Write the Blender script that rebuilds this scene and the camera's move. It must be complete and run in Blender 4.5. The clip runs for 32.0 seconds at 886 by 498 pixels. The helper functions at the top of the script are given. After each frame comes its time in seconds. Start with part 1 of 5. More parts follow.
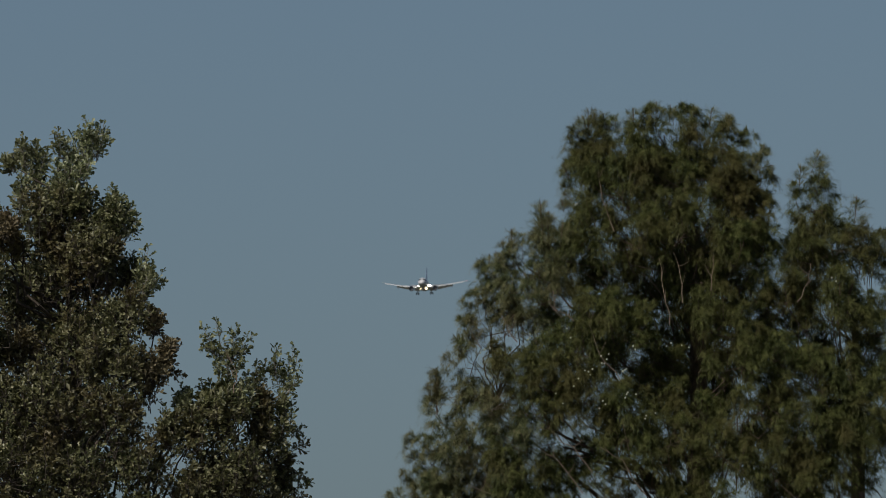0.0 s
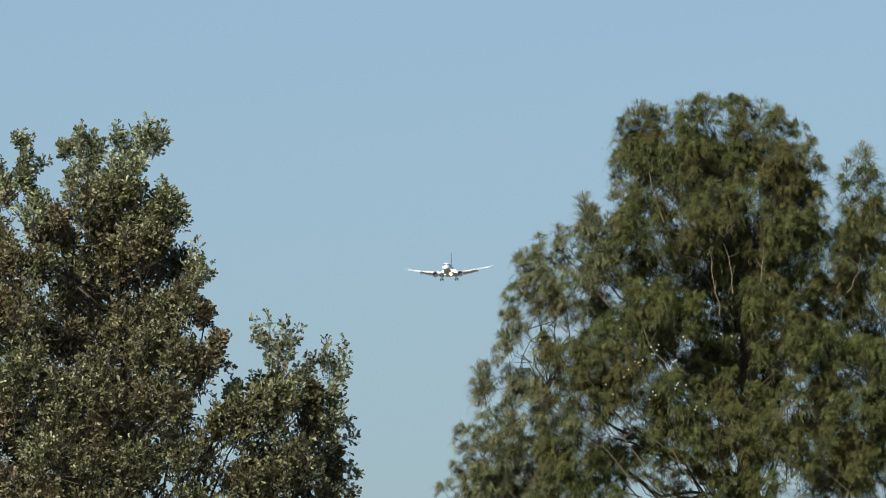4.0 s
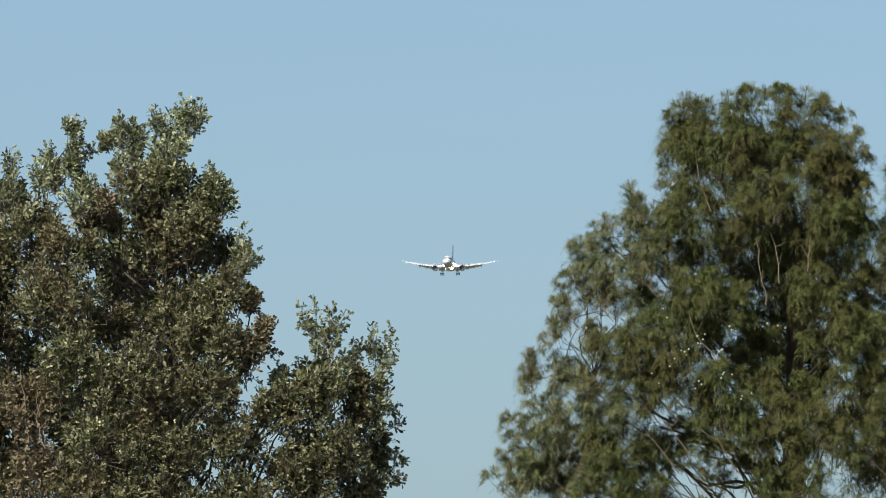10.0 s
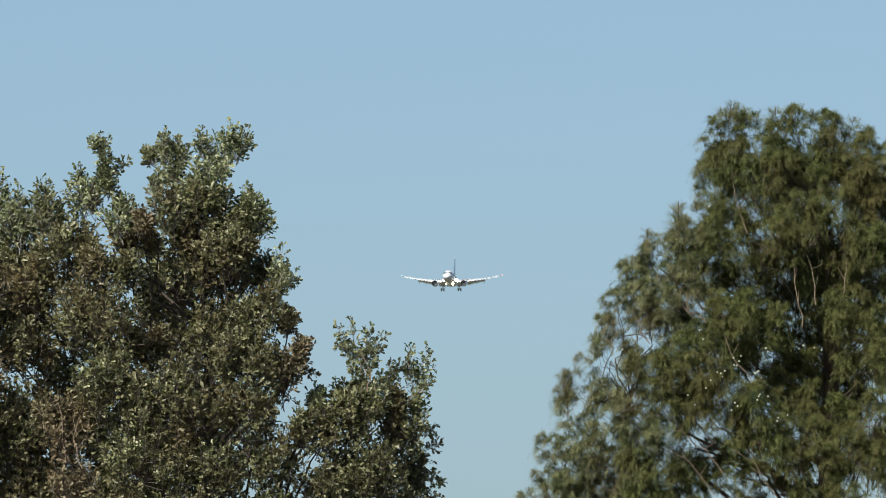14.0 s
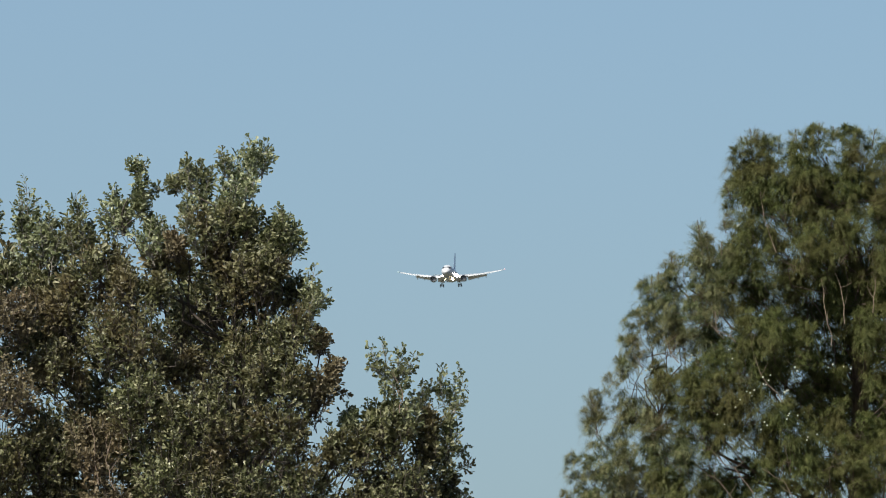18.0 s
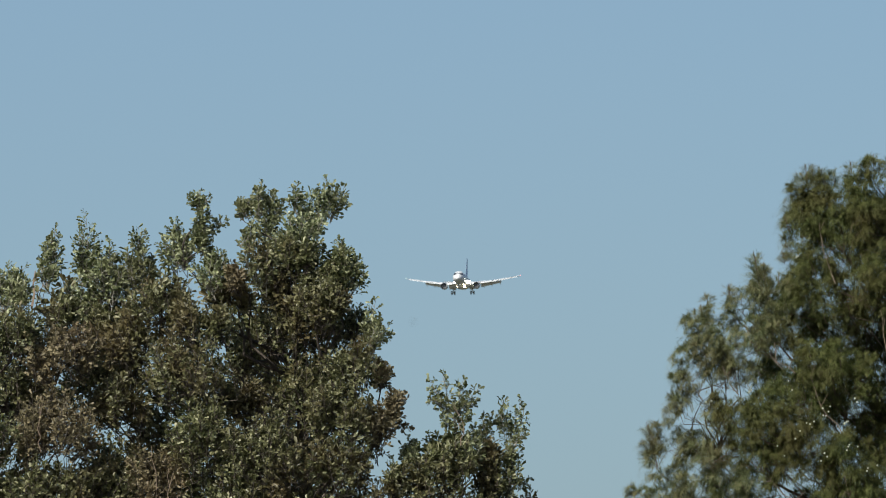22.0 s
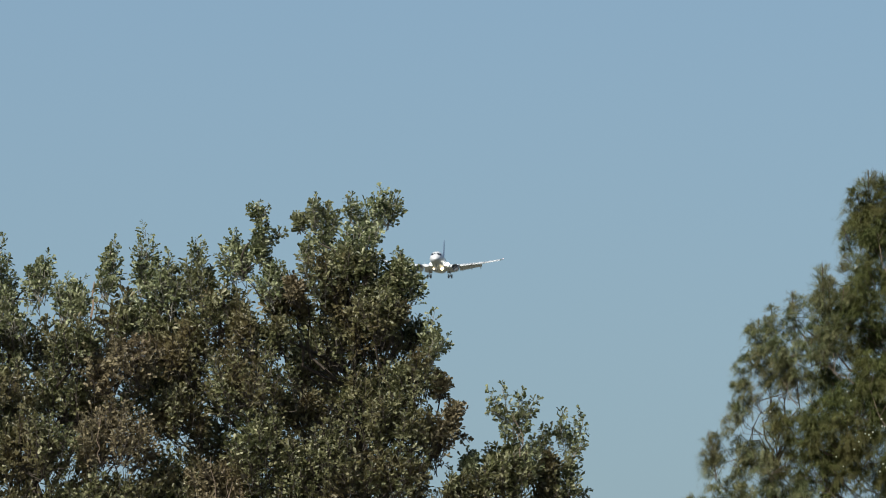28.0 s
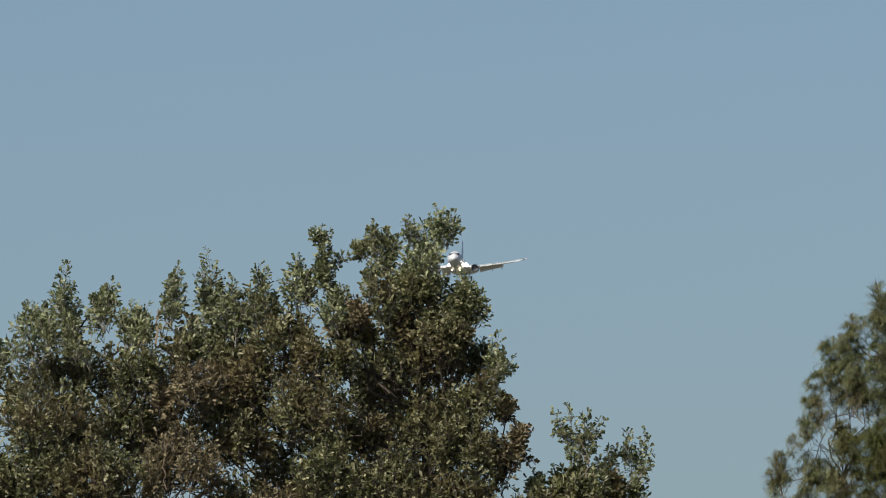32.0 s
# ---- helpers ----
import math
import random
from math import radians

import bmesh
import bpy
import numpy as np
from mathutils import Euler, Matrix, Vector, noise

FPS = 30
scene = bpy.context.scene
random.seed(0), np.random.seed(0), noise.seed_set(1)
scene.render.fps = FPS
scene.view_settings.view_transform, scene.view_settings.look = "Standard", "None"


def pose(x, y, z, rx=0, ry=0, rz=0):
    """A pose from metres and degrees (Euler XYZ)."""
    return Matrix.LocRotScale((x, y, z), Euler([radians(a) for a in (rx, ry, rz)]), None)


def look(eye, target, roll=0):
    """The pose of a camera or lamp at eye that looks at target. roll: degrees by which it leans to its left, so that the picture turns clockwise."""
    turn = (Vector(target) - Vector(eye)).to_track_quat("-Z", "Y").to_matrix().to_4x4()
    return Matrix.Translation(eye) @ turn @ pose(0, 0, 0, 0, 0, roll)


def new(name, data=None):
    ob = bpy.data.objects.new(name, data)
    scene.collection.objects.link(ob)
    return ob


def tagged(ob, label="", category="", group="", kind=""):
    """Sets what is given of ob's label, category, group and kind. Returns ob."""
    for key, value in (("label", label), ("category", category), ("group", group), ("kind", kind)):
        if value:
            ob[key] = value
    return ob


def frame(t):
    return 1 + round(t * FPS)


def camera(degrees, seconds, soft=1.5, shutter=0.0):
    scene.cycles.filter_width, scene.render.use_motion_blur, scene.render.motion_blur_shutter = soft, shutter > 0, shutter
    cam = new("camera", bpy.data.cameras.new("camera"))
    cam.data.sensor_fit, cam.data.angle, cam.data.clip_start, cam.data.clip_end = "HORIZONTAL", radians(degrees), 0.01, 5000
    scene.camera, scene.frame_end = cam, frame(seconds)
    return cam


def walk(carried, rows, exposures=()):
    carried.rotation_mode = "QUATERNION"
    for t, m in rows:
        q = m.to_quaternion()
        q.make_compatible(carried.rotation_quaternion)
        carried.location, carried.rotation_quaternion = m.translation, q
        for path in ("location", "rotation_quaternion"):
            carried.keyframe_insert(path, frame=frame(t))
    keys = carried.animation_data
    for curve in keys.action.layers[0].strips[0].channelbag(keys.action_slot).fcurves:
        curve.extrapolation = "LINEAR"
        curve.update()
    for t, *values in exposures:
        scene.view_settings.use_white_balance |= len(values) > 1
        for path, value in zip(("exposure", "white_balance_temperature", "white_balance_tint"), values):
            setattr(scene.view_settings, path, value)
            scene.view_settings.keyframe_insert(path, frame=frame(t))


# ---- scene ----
cam = camera(4.3, 32.0, soft=0.6)


def gaze(x, azimuth, elevation, roll):
    """The pose of the hand-held camera, x metres along its shift, looking at an azimuth (clockwise from +y) and elevation, in degrees."""
    a, e = radians(azimuth), radians(elevation)
    eye = Vector((x, 0, 1.6))
    return look(eye, eye + 100 * Vector((math.sin(a) * math.cos(e), math.cos(a) * math.cos(e), math.sin(e))), roll)


PATH = [
    (0, gaze(0.030, 0.6064, 4.2970, -0.65)), (0.5, gaze(0.029, 0.6066, 4.3508, -0.53)), (1, gaze(0.028, 0.5769, 4.3436, -0.38)), (1.5, gaze(0.026, 0.5103, 4.3038, -0.55)),
    (2, gaze(0.025, 0.4427, 4.2960, -0.74)), (2.5, gaze(0.024, 0.4011, 4.3154, -0.53)), (3, gaze(0.022, 0.4001, 4.3293, -0.54)), (3.5, gaze(0.021, 0.4224, 4.2876, -0.56)),
    (4, gaze(0.020, 0.3662, 4.2569, -0.71)), (4.5, gaze(0.018, 0.3049, 4.2477, -0.76)), (6.5, gaze(0.012, 0.2798, 4.2563, -0.38)), (7, gaze(0.010, 0.2224, 4.2463, -0.19)),
    (7.5, gaze(0.008, 0.1615, 4.2283, -0.15)), (8, gaze(0.007, 0.1144, 4.2209, -0.23)), (8.5, gaze(0.005, 0.1193, 4.2326, -0.42)), (9, gaze(0.003, 0.1285, 4.2417, -0.35)),
    (9.5, gaze(0.002, 0.1241, 4.2219, -0.33)), (10, gaze(0.000, 0.1442, 4.1995, -0.34)), (10.5, gaze(-0.015, 0.1195, 4.2125, -0.21)), (11, gaze(-0.030, 0.0681, 4.2218, -0.17)),
    (11.5, gaze(-0.045, 0.0621, 4.2028, -0.14)), (12, gaze(-0.060, 0.0720, 4.1397, -0.10)), (12.5, gaze(-0.075, 0.0601, 4.1339, -0.13)), (13, gaze(-0.090, 0.0313, 4.2000, 0.00)),
    (13.5, gaze(-0.105, 0.0063, 4.2714, -0.06)), (15.5, gaze(-0.232, 0.0537, 4.3247, -0.46)), (16, gaze(-0.270, 0.0238, 4.3253, -0.47)), (16.5, gaze(-0.307, -0.0660, 4.3308, -0.36)),
    (17, gaze(-0.345, -0.0920, 4.3265, -0.41)), (17.5, gaze(-0.383, -0.0610, 4.3651, -0.52)), (18, gaze(-0.420, -0.0442, 4.4023, -0.39)), (18.5, gaze(-0.447, -0.0927, 4.4496, -0.42)),
    (19, gaze(-0.473, -0.1832, 4.4598, -0.67)), (19.5, gaze(-0.500, -0.2401, 4.4480, -0.80)), (20, gaze(-0.527, -0.2010, 4.4740, -0.70)), (20.5, gaze(-0.553, -0.1663, 4.5007, -0.66)),
    (21, gaze(-0.580, -0.1776, 4.5276, -0.74)), (21.5, gaze(-0.583, -0.2328, 4.5578, -0.71)), (22, gaze(-0.585, -0.2797, 4.5648, -0.65)), (22.5, gaze(-0.588, -0.2772, 4.5480, -0.60)),
    (23, gaze(-0.591, -0.3224, 4.5482, -0.46)), (23.5, gaze(-0.594, -0.3398, 4.5516, -0.50)), (24, gaze(-0.596, -0.3695, 4.5264, -0.63)), (24.5, gaze(-0.599, -0.3971, 4.5040, -0.62)),
    (25, gaze(-0.602, -0.4250, 4.4872, -0.54)), (25.5, gaze(-0.605, -0.4408, 4.5173, -0.67)), (27.5, gaze(-0.615, -0.5453, 4.5879, -0.48)), (28, gaze(-0.618, -0.5547, 4.6206, -0.65)),
    (28.5, gaze(-0.621, -0.5588, 4.6624, -0.72)), (29, gaze(-0.624, -0.5503, 4.7074, -0.73)), (29.5, gaze(-0.626, -0.5663, 4.7382, -0.87)), (30, gaze(-0.629, -0.6183, 4.7549, -1.08)),
    (30.5, gaze(-0.632, -0.7058, 4.7882, -1.13)), (31, gaze(-0.635, -0.7864, 4.7831, -1.12)), (31.5, gaze(-0.637, -0.8414, 4.7342, -1.15)), (32, gaze(-0.640, -0.8541, 4.7367, -1.34)),
]
EXPOSURES = [(0.0, -0.84, 6430, 8), (0.2, -0.60, 6400, 7), (0.4, -0.12, 6370, 6), (0.6, 0.16, 6350, 5), (0.85, 0.42, 6350, 6), (4.0, 0.46, 6350, 6), (13.0, 0.54, 6350, 5), (16.0, 0.43, 6350, 6), (20.0, 0.33, 6345, 6), (23.0, 0.24, 6340, 4), (28.0, 0.22, 6350, 5), (29.2, 0.20, 6380, 6), (29.9, 0.16, 6560, 8), (32.0, 0.05, 6600, 7)]
walk(cam, PATH, EXPOSURES)
cam.data.dof.use_dof, cam.data.dof.focus_distance, cam.data.dof.aperture_fstop = True, 164.0, 24.0

# ---- light: clear late-morning sky, sun high behind the camera ----
SUN_ELEVATION, SUN_AZIMUTH = 43.0, 217.0
world = bpy.data.worlds.new("sky")
scene.world = world
world.use_nodes = True
wn = world.node_tree.nodes
sky = wn.new("ShaderNodeTexSky")
sky.sky_type, sky.sun_disc = "NISHITA", False
sky.sun_elevation, sky.sun_rotation = radians(SUN_ELEVATION), radians(SUN_AZIMUTH)
sky.air_density, sky.dust_density, sky.ozone_density = 0.8, 1.5, 3.0
world.node_tree.links.new(sky.outputs[0], wn["Background"].inputs[0])
wn["Background"].inputs[1].default_value = 0.08
sun = new("sun", bpy.data.lights.new("sun", "SUN"))
sun.data.energy, sun.data.angle, sun.data.color = 5.0, radians(0.55), (1.0, 0.95, 0.87)
a, e = radians(SUN_AZIMUTH), radians(SUN_ELEVATION)
sun.matrix_world = look((math.sin(a) * math.cos(e) * 50, math.cos(a) * math.cos(e) * 50, math.sin(e) * 50), (0, 0, 0))


# ---- materials ----
def material(name, rough=0.5, metal=0.0, spec=0.5):
    m = bpy.data.materials.new(name)
    m.use_nodes = True
    b = m.node_tree.nodes["Principled BSDF"]
    b.inputs["Roughness"].default_value, b.inputs["Metallic"].default_value = rough, metal
    b.inputs["Specular IOR Level"].default_value = spec
    return m, m.node_tree.nodes, m.node_tree.links, b


def ramp(nodes, stops):
    r = nodes.new("ShaderNodeValToRGB")
    els = r.color_ramp.elements
    while len(els) < len(stops):
        els.new(0.5)
    for el, (p, c) in zip(els, stops):
        el.position, el.color = p, (*c, 1)
    return r


def foliage(name, stops, patch, translucency=0.3, rough=0.5, spec=0.4, drift=0.5):
    """Leaves: each one takes its own tone, drifting from patch to patch of the crown."""
    m, n, l, b = material(name, rough, 0.0, spec)
    geo, tex = n.new("ShaderNodeNewGeometry"), n.new("ShaderNodeTexNoise")
    tex.inputs["Scale"].default_value, tex.inputs["Detail"].default_value = 1.3, 2.0
    l.new(geo.outputs["Position"], tex.inputs["Vector"])
    r = ramp(n, stops)
    # young pale growth and older dull sprays stand side by side
    spray, spread, blend = n.new("ShaderNodeTexNoise"), n.new("ShaderNodeMapRange"), n.new("ShaderNodeMix")
    spray.inputs["Scale"].default_value, spray.inputs["Detail"].default_value = 5.5, 1.0
    l.new(geo.outputs["Position"], spray.inputs["Vector"])
    spread.inputs[1].default_value, spread.inputs[2].default_value = 0.38, 0.62
    l.new(spray.outputs["Fac"], spread.inputs[0])
    blend.inputs[0].default_value = drift
    l.new(geo.outputs["Random Per Island"], blend.inputs[2])
    l.new(spread.outputs[0], blend.inputs[3])
    l.new(blend.outputs[0], r.inputs[0])
    info, add = n.new("ShaderNodeObjectInfo"), n.new("ShaderNodeMath")
    add.operation, add.use_clamp = "MULTIPLY_ADD", True
    add.inputs[1].default_value, add.inputs[2].default_value = 0.3, -0.1
    l.new(info.outputs["Random"], add.inputs[0])
    mix = n.new("ShaderNodeMix")
    mix.data_type = "RGBA"
    mix.inputs[7].default_value = (*patch, 1)
    fac = ramp(n, [(0.45, (0, 0, 0)), (0.68, (0.7, 0.7, 0.7))])
    l.new(tex.outputs["Fac"], fac.inputs[0])
    both = n.new("ShaderNodeMath")
    both.operation, both.use_clamp = "ADD", True
    l.new(fac.outputs[0], both.inputs[0])
    l.new(add.outputs[0], both.inputs[1])
    l.new(both.outputs[0], mix.inputs[0])
    l.new(r.outputs[0], mix.inputs[6])
    l.new(mix.outputs[2], b.inputs["Base Color"])
    if translucency:
        tr, sh = n.new("ShaderNodeBsdfTranslucent"), n.new("ShaderNodeMixShader")
        l.new(mix.outputs[2], tr.inputs[0])
        sh.inputs[0].default_value = translucency
        l.new(b.outputs[0], sh.inputs[1])
        l.new(tr.outputs[0], sh.inputs[2])
        l.new(sh.outputs[0], n["Material Output"].inputs[0])
    return m


def grained(name, low, high, scale, rough=0.8, metal=0.0, spec=0.3, bump=0.0, stretch=(1, 1, 1)):
    """A surface with two scales of tone and a fine relief."""
    m, n, l, b = material(name, rough, metal, spec)
    coord, mp, t1, t2 = n.new("ShaderNodeTexCoord"), n.new("ShaderNodeMapping"), n.new("ShaderNodeTexNoise"), n.new("ShaderNodeTexNoise")
    mp.inputs["Scale"].default_value = stretch
    l.new(coord.outputs["Object"], mp.inputs[0])
    for t, s in ((t1, scale), (t2, scale * 9)):
        t.inputs["Scale"].default_value, t.inputs["Detail"].default_value = s, 4.0
        l.new(mp.outputs[0], t.inputs["Vector"])
    mx = n.new("ShaderNodeMix")
    mx.inputs[0].default_value = 0.45
    l.new(t1.outputs["Fac"], mx.inputs[2])
    l.new(t2.outputs["Fac"], mx.inputs[3])
    r = ramp(n, [(0.3, low), (0.7, high)])
    l.new(mx.outputs[0], r.inputs[0])
    l.new(r.outputs[0], b.inputs["Base Color"])
    if bump:
        bp = n.new("ShaderNodeBump")
        bp.inputs["Strength"].default_value, bp.inputs["Distance"].default_value = bump, 0.02
        l.new(t2.outputs["Fac"], bp.inputs["Height"])
        l.new(bp.outputs[0], b.inputs["Normal"])
    return m


def shaded_below(name, upper, lower, level, rough):
    """Paint with its underside shade coloured in below one height, with faint dirt streaks."""
    m, n, l, b = material(name, rough, 0.0, 0.5)
    coord, split, step, tex, mix, dirt = (n.new(k) for k in ("ShaderNodeTexCoord", "ShaderNodeSeparateXYZ", "ShaderNodeMapRange", "ShaderNodeTexNoise", "ShaderNodeMix", "ShaderNodeMix"))
    mix.data_type = dirt.data_type = "RGBA"
    l.new(coord.outputs["Object"], split.inputs[0])
    l.new(split.outputs[2], step.inputs[0])
    step.inputs[1].default_value, step.inputs[2].default_value = level - 0.05, level + 0.05
    tex.inputs["Scale"].default_value, tex.inputs["Detail"].default_value = 0.7, 5.0
    l.new(coord.outputs["Object"], tex.inputs["Vector"])
    mix.inputs[6].default_value, mix.inputs[7].default_value = (*lower, 1), (*upper, 1)
    l.new(step.outputs[0], mix.inputs[0])
    dirt.blend_type = "MULTIPLY"
    dirt.inputs[0].default_value = 0.12
    l.new(mix.outputs[2], dirt.inputs[6])
    l.new(tex.outputs["Fac"], dirt.inputs[7])
    l.new(dirt.outputs[2], b.inputs["Base Color"])
    return m


def glowing(name, colour, strength):
    m, n, l, b = material(name, 0.3)
    b.inputs["Base Color"].default_value = (0.8, 0.8, 0.8, 1)
    b.inputs["Emission Color"].default_value, b.inputs["Emission Strength"].default_value = (*colour, 1), strength
    return m


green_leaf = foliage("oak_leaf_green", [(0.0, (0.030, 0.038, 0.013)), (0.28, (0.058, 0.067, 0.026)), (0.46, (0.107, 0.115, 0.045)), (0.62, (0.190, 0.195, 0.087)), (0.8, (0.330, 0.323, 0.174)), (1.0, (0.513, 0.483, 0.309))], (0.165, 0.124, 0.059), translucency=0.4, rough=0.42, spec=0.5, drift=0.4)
# brighter copy of the green leaf: sun on the crown tops put into the colour
sunlit_pale_leaf = foliage("oak_leaf_pale_sunlit", [(0.0, (0.044, 0.059, 0.025)), (0.28, (0.089, 0.107, 0.046)), (0.46, (0.175, 0.194, 0.089)), (0.62, (0.315, 0.336, 0.173)), (0.8, (0.484, 0.500, 0.293)), (1.0, (0.677, 0.671, 0.458))], (0.165, 0.163, 0.077), translucency=0.45, rough=0.38, spec=0.5, drift=0.4)
brown_leaf = foliage("oak_leaf_browning", [(0.0, (0.065, 0.055, 0.028)), (0.4, (0.143, 0.121, 0.065)), (0.7, (0.257, 0.216, 0.122)), (1.0, (0.394, 0.329, 0.203))], (0.179, 0.131, 0.073))
needle_leaf = foliage("cypress_needles", [(0.0, (0.022, 0.032, 0.009)), (0.3, (0.048, 0.062, 0.017)), (0.5, (0.088, 0.105, 0.030)), (0.72, (0.156, 0.171, 0.053)), (1.0, (0.232, 0.231, 0.093))], (0.126, 0.107, 0.040), 0.34, 0.6, 0.2, 0.45)
# lighter needles for shoulder and edge sprays: sunlight and sky glow coloured in
sunlit_pale_needle = foliage("cypress_needles_pale_sunlit", [(0.0, (0.046, 0.060, 0.024)), (0.3, (0.088, 0.106, 0.044)), (0.5, (0.158, 0.174, 0.076)), (0.72, (0.250, 0.254, 0.122)), (1.0, (0.335, 0.305, 0.168))], (0.185, 0.160, 0.079), 0.42, 0.6, 0.2, 0.5)
oak_bark = grained("oak_bark", (0.035, 0.028, 0.022), (0.13, 0.105, 0.085), 6.0, 0.9, bump=0.8, stretch=(1, 1, 0.25))
cypress_bark = grained("cypress_bark", (0.06, 0.045, 0.035), (0.22, 0.155, 0.115), 5.0, 0.9, bump=0.8, stretch=(1, 1, 0.15))
oak_twig = grained("pale_oak_twigs", (0.17, 0.155, 0.125), (0.34, 0.31, 0.26), 9.0, 0.85)
dead_wood = grained("weathered_dead_wood", (0.12, 0.088, 0.064), (0.25, 0.185, 0.135), 8.0, 0.9)
cone_skin = grained("cypress_cone_skin", (0.30, 0.31, 0.19), (0.46, 0.46, 0.33), 30.0, 0.7)
grass_mat = grained("dry_meadow_grass", (0.07, 0.075, 0.045), (0.16, 0.15, 0.105), 0.25, 0.95, bump=0.6)
white_paint = grained("white_aircraft_paint", (0.74, 0.75, 0.76), (0.82, 0.82, 0.82), 0.6, 0.28, spec=0.6)
grey_paint = grained("light_grey_wing_paint", (0.52, 0.52, 0.54), (0.60, 0.60, 0.62), 0.8, 0.4, spec=0.5)
# the grey lower tone paints the fuselage's own shade
body_paint = shaded_below("white_body_paint_shaded_below", (0.64, 0.64, 0.65), (0.46, 0.47, 0.49), -0.55, 0.4)
# belly, fin, nacelle, flap and fan tones are lightened to paint in distance haze
belly_paint = grained("hazed_grey_belly_paint", (0.5, 0.5, 0.51), (0.58, 0.58, 0.59), 0.8, 0.4, spec=0.5)
hazed_blue = grained("hazed_blue_fin_paint", (0.24, 0.29, 0.38), (0.30, 0.36, 0.45), 0.8, 0.25, spec=0.5)
flap_paint = grained("hazed_grey_flap_paint", (0.50, 0.50, 0.53), (0.58, 0.58, 0.61), 0.8, 0.5, spec=0.4)
bare_metal = grained("polished_lip_metal", (0.28, 0.29, 0.31), (0.38, 0.39, 0.40), 2.0, 0.35, 1.0)
dark_metal = grained("hazed_engine_metal", (0.13, 0.132, 0.14), (0.19, 0.192, 0.2), 3.0, 0.5, 0.6)
tyre_rubber = grained("tyre_rubber", (0.06, 0.06, 0.063), (0.09, 0.09, 0.094), 8.0, 0.85)
gear_steel = grained("grey_gear_steel", (0.28, 0.29, 0.30), (0.42, 0.43, 0.44), 5.0, 0.45, 0.4)
cockpit_glass = grained("dark_cockpit_glass", (0.015, 0.018, 0.022), (0.03, 0.034, 0.04), 3.0, 0.08, spec=0.8)
lamp_white = glowing("landing_lamp", (1.0, 0.95, 0.82), 30.0)
lamp_warm = glowing("taxi_lamp", (1.0, 0.78, 0.45), 14.0)
lamp_red = glowing("red_position_lamp", (1.0, 0.08, 0.08), 1.5)
lamp_green = glowing("green_position_lamp", (0.1, 1.0, 0.4), 0.3)


# ---- builders ----
def part(name, bm, mat, parent, label=""):
    me = bpy.data.meshes.new(name)
    bm.to_mesh(me)
    bm.free()
    for p in me.polygons:
        p.use_smooth = True
    me.set_sharp_from_angle(angle=radians(38))
    me.materials.append(mat)
    ob = new(name, me)
    ob.parent = parent
    return tagged(ob, label)


def thing(name, x, y, z, label, category, group=""):
    ob = new(name)
    ob.location = (x, y, z)
    return tagged(ob, label, category, group)


def loft(bm, rings, close=True, caps=True):
    """Skins a row of rings of equal count."""
    made = [[bm.verts.new(p) for p in ring] for ring in rings]
    n = len(made[0])
    for r0, r1 in zip(made, made[1:]):
        for i in range(n if close else n - 1):
            bm.faces.new((r0[i], r0[(i + 1) % n], r1[(i + 1) % n], r1[i]))
    if caps:
        bm.faces.new(made[0][::-1])
        bm.faces.new(made[-1])
    bmesh.ops.recalc_face_normals(bm, faces=bm.faces)
    return bm


def tube(bm, points, radii, sides=7):
    """A tapered round stem through points."""
    pts = [Vector(p) for p in points]
    rings = []
    for i, p in enumerate(pts):
        d = (pts[min(i + 1, len(pts) - 1)] - pts[max(i - 1, 0)]).normalized()
        s = d.cross(Vector((0, 1, 0.02)) if abs(d.y) < 0.9 else Vector((1, 0, 0))).normalized()
        u = s.cross(d)
        rings.append([p + radii[i] * (math.cos(k * math.tau / sides) * s + math.sin(k * math.tau / sides) * u) for k in range(sides)])
    return loft(bm, rings)


class Pieces:
    """Gathers many small faces and makes one mesh of them."""

    def __init__(self):
        self.v, self.l, self.n, self.m, self.count = [], [], [], [], 0

    def add(self, verts, faces, slot=0):
        """verts (n, k, 3): n copies of a shape of k points; faces: index tuples into its points."""
        n, k = verts.shape[:2]
        base = self.count + np.arange(n)[:, None] * k
        flat = np.array([i for f in faces for i in f])
        self.v.append(verts.reshape(-1, 3))
        self.l.append((base + flat[None, :]).ravel())
        self.n.append(np.tile([len(f) for f in faces], n))
        self.m.append(np.full(n * len(faces), slot))
        self.count += n * k

    def mesh(self, name, mats, origin):
        v, loops = np.concatenate(self.v) - np.array(origin)[None, :], np.concatenate(self.l)
        sizes, slots = np.concatenate(self.n), np.concatenate(self.m)
        me = bpy.data.meshes.new(name)
        me.vertices.add(len(v))
        me.vertices.foreach_set("co", v.astype(np.float32).ravel())
        me.loops.add(len(loops))
        me.loops.foreach_set("vertex_index", loops.astype(np.int32))
        me.polygons.add(len(sizes))
        me.polygons.foreach_set("loop_start", np.concatenate([[0], np.cumsum(sizes)[:-1]]).astype(np.int32))
        me.polygons.foreach_set("material_index", slots.astype(np.int32))
        for m in mats:
            me.materials.append(m)
        me.update(calc_edges=True)
        return me


RNG = np.random.default_rng(7)


def unit(v):
    return v / np.maximum(np.linalg.norm(v, axis=-1, keepdims=True), 1e-9)


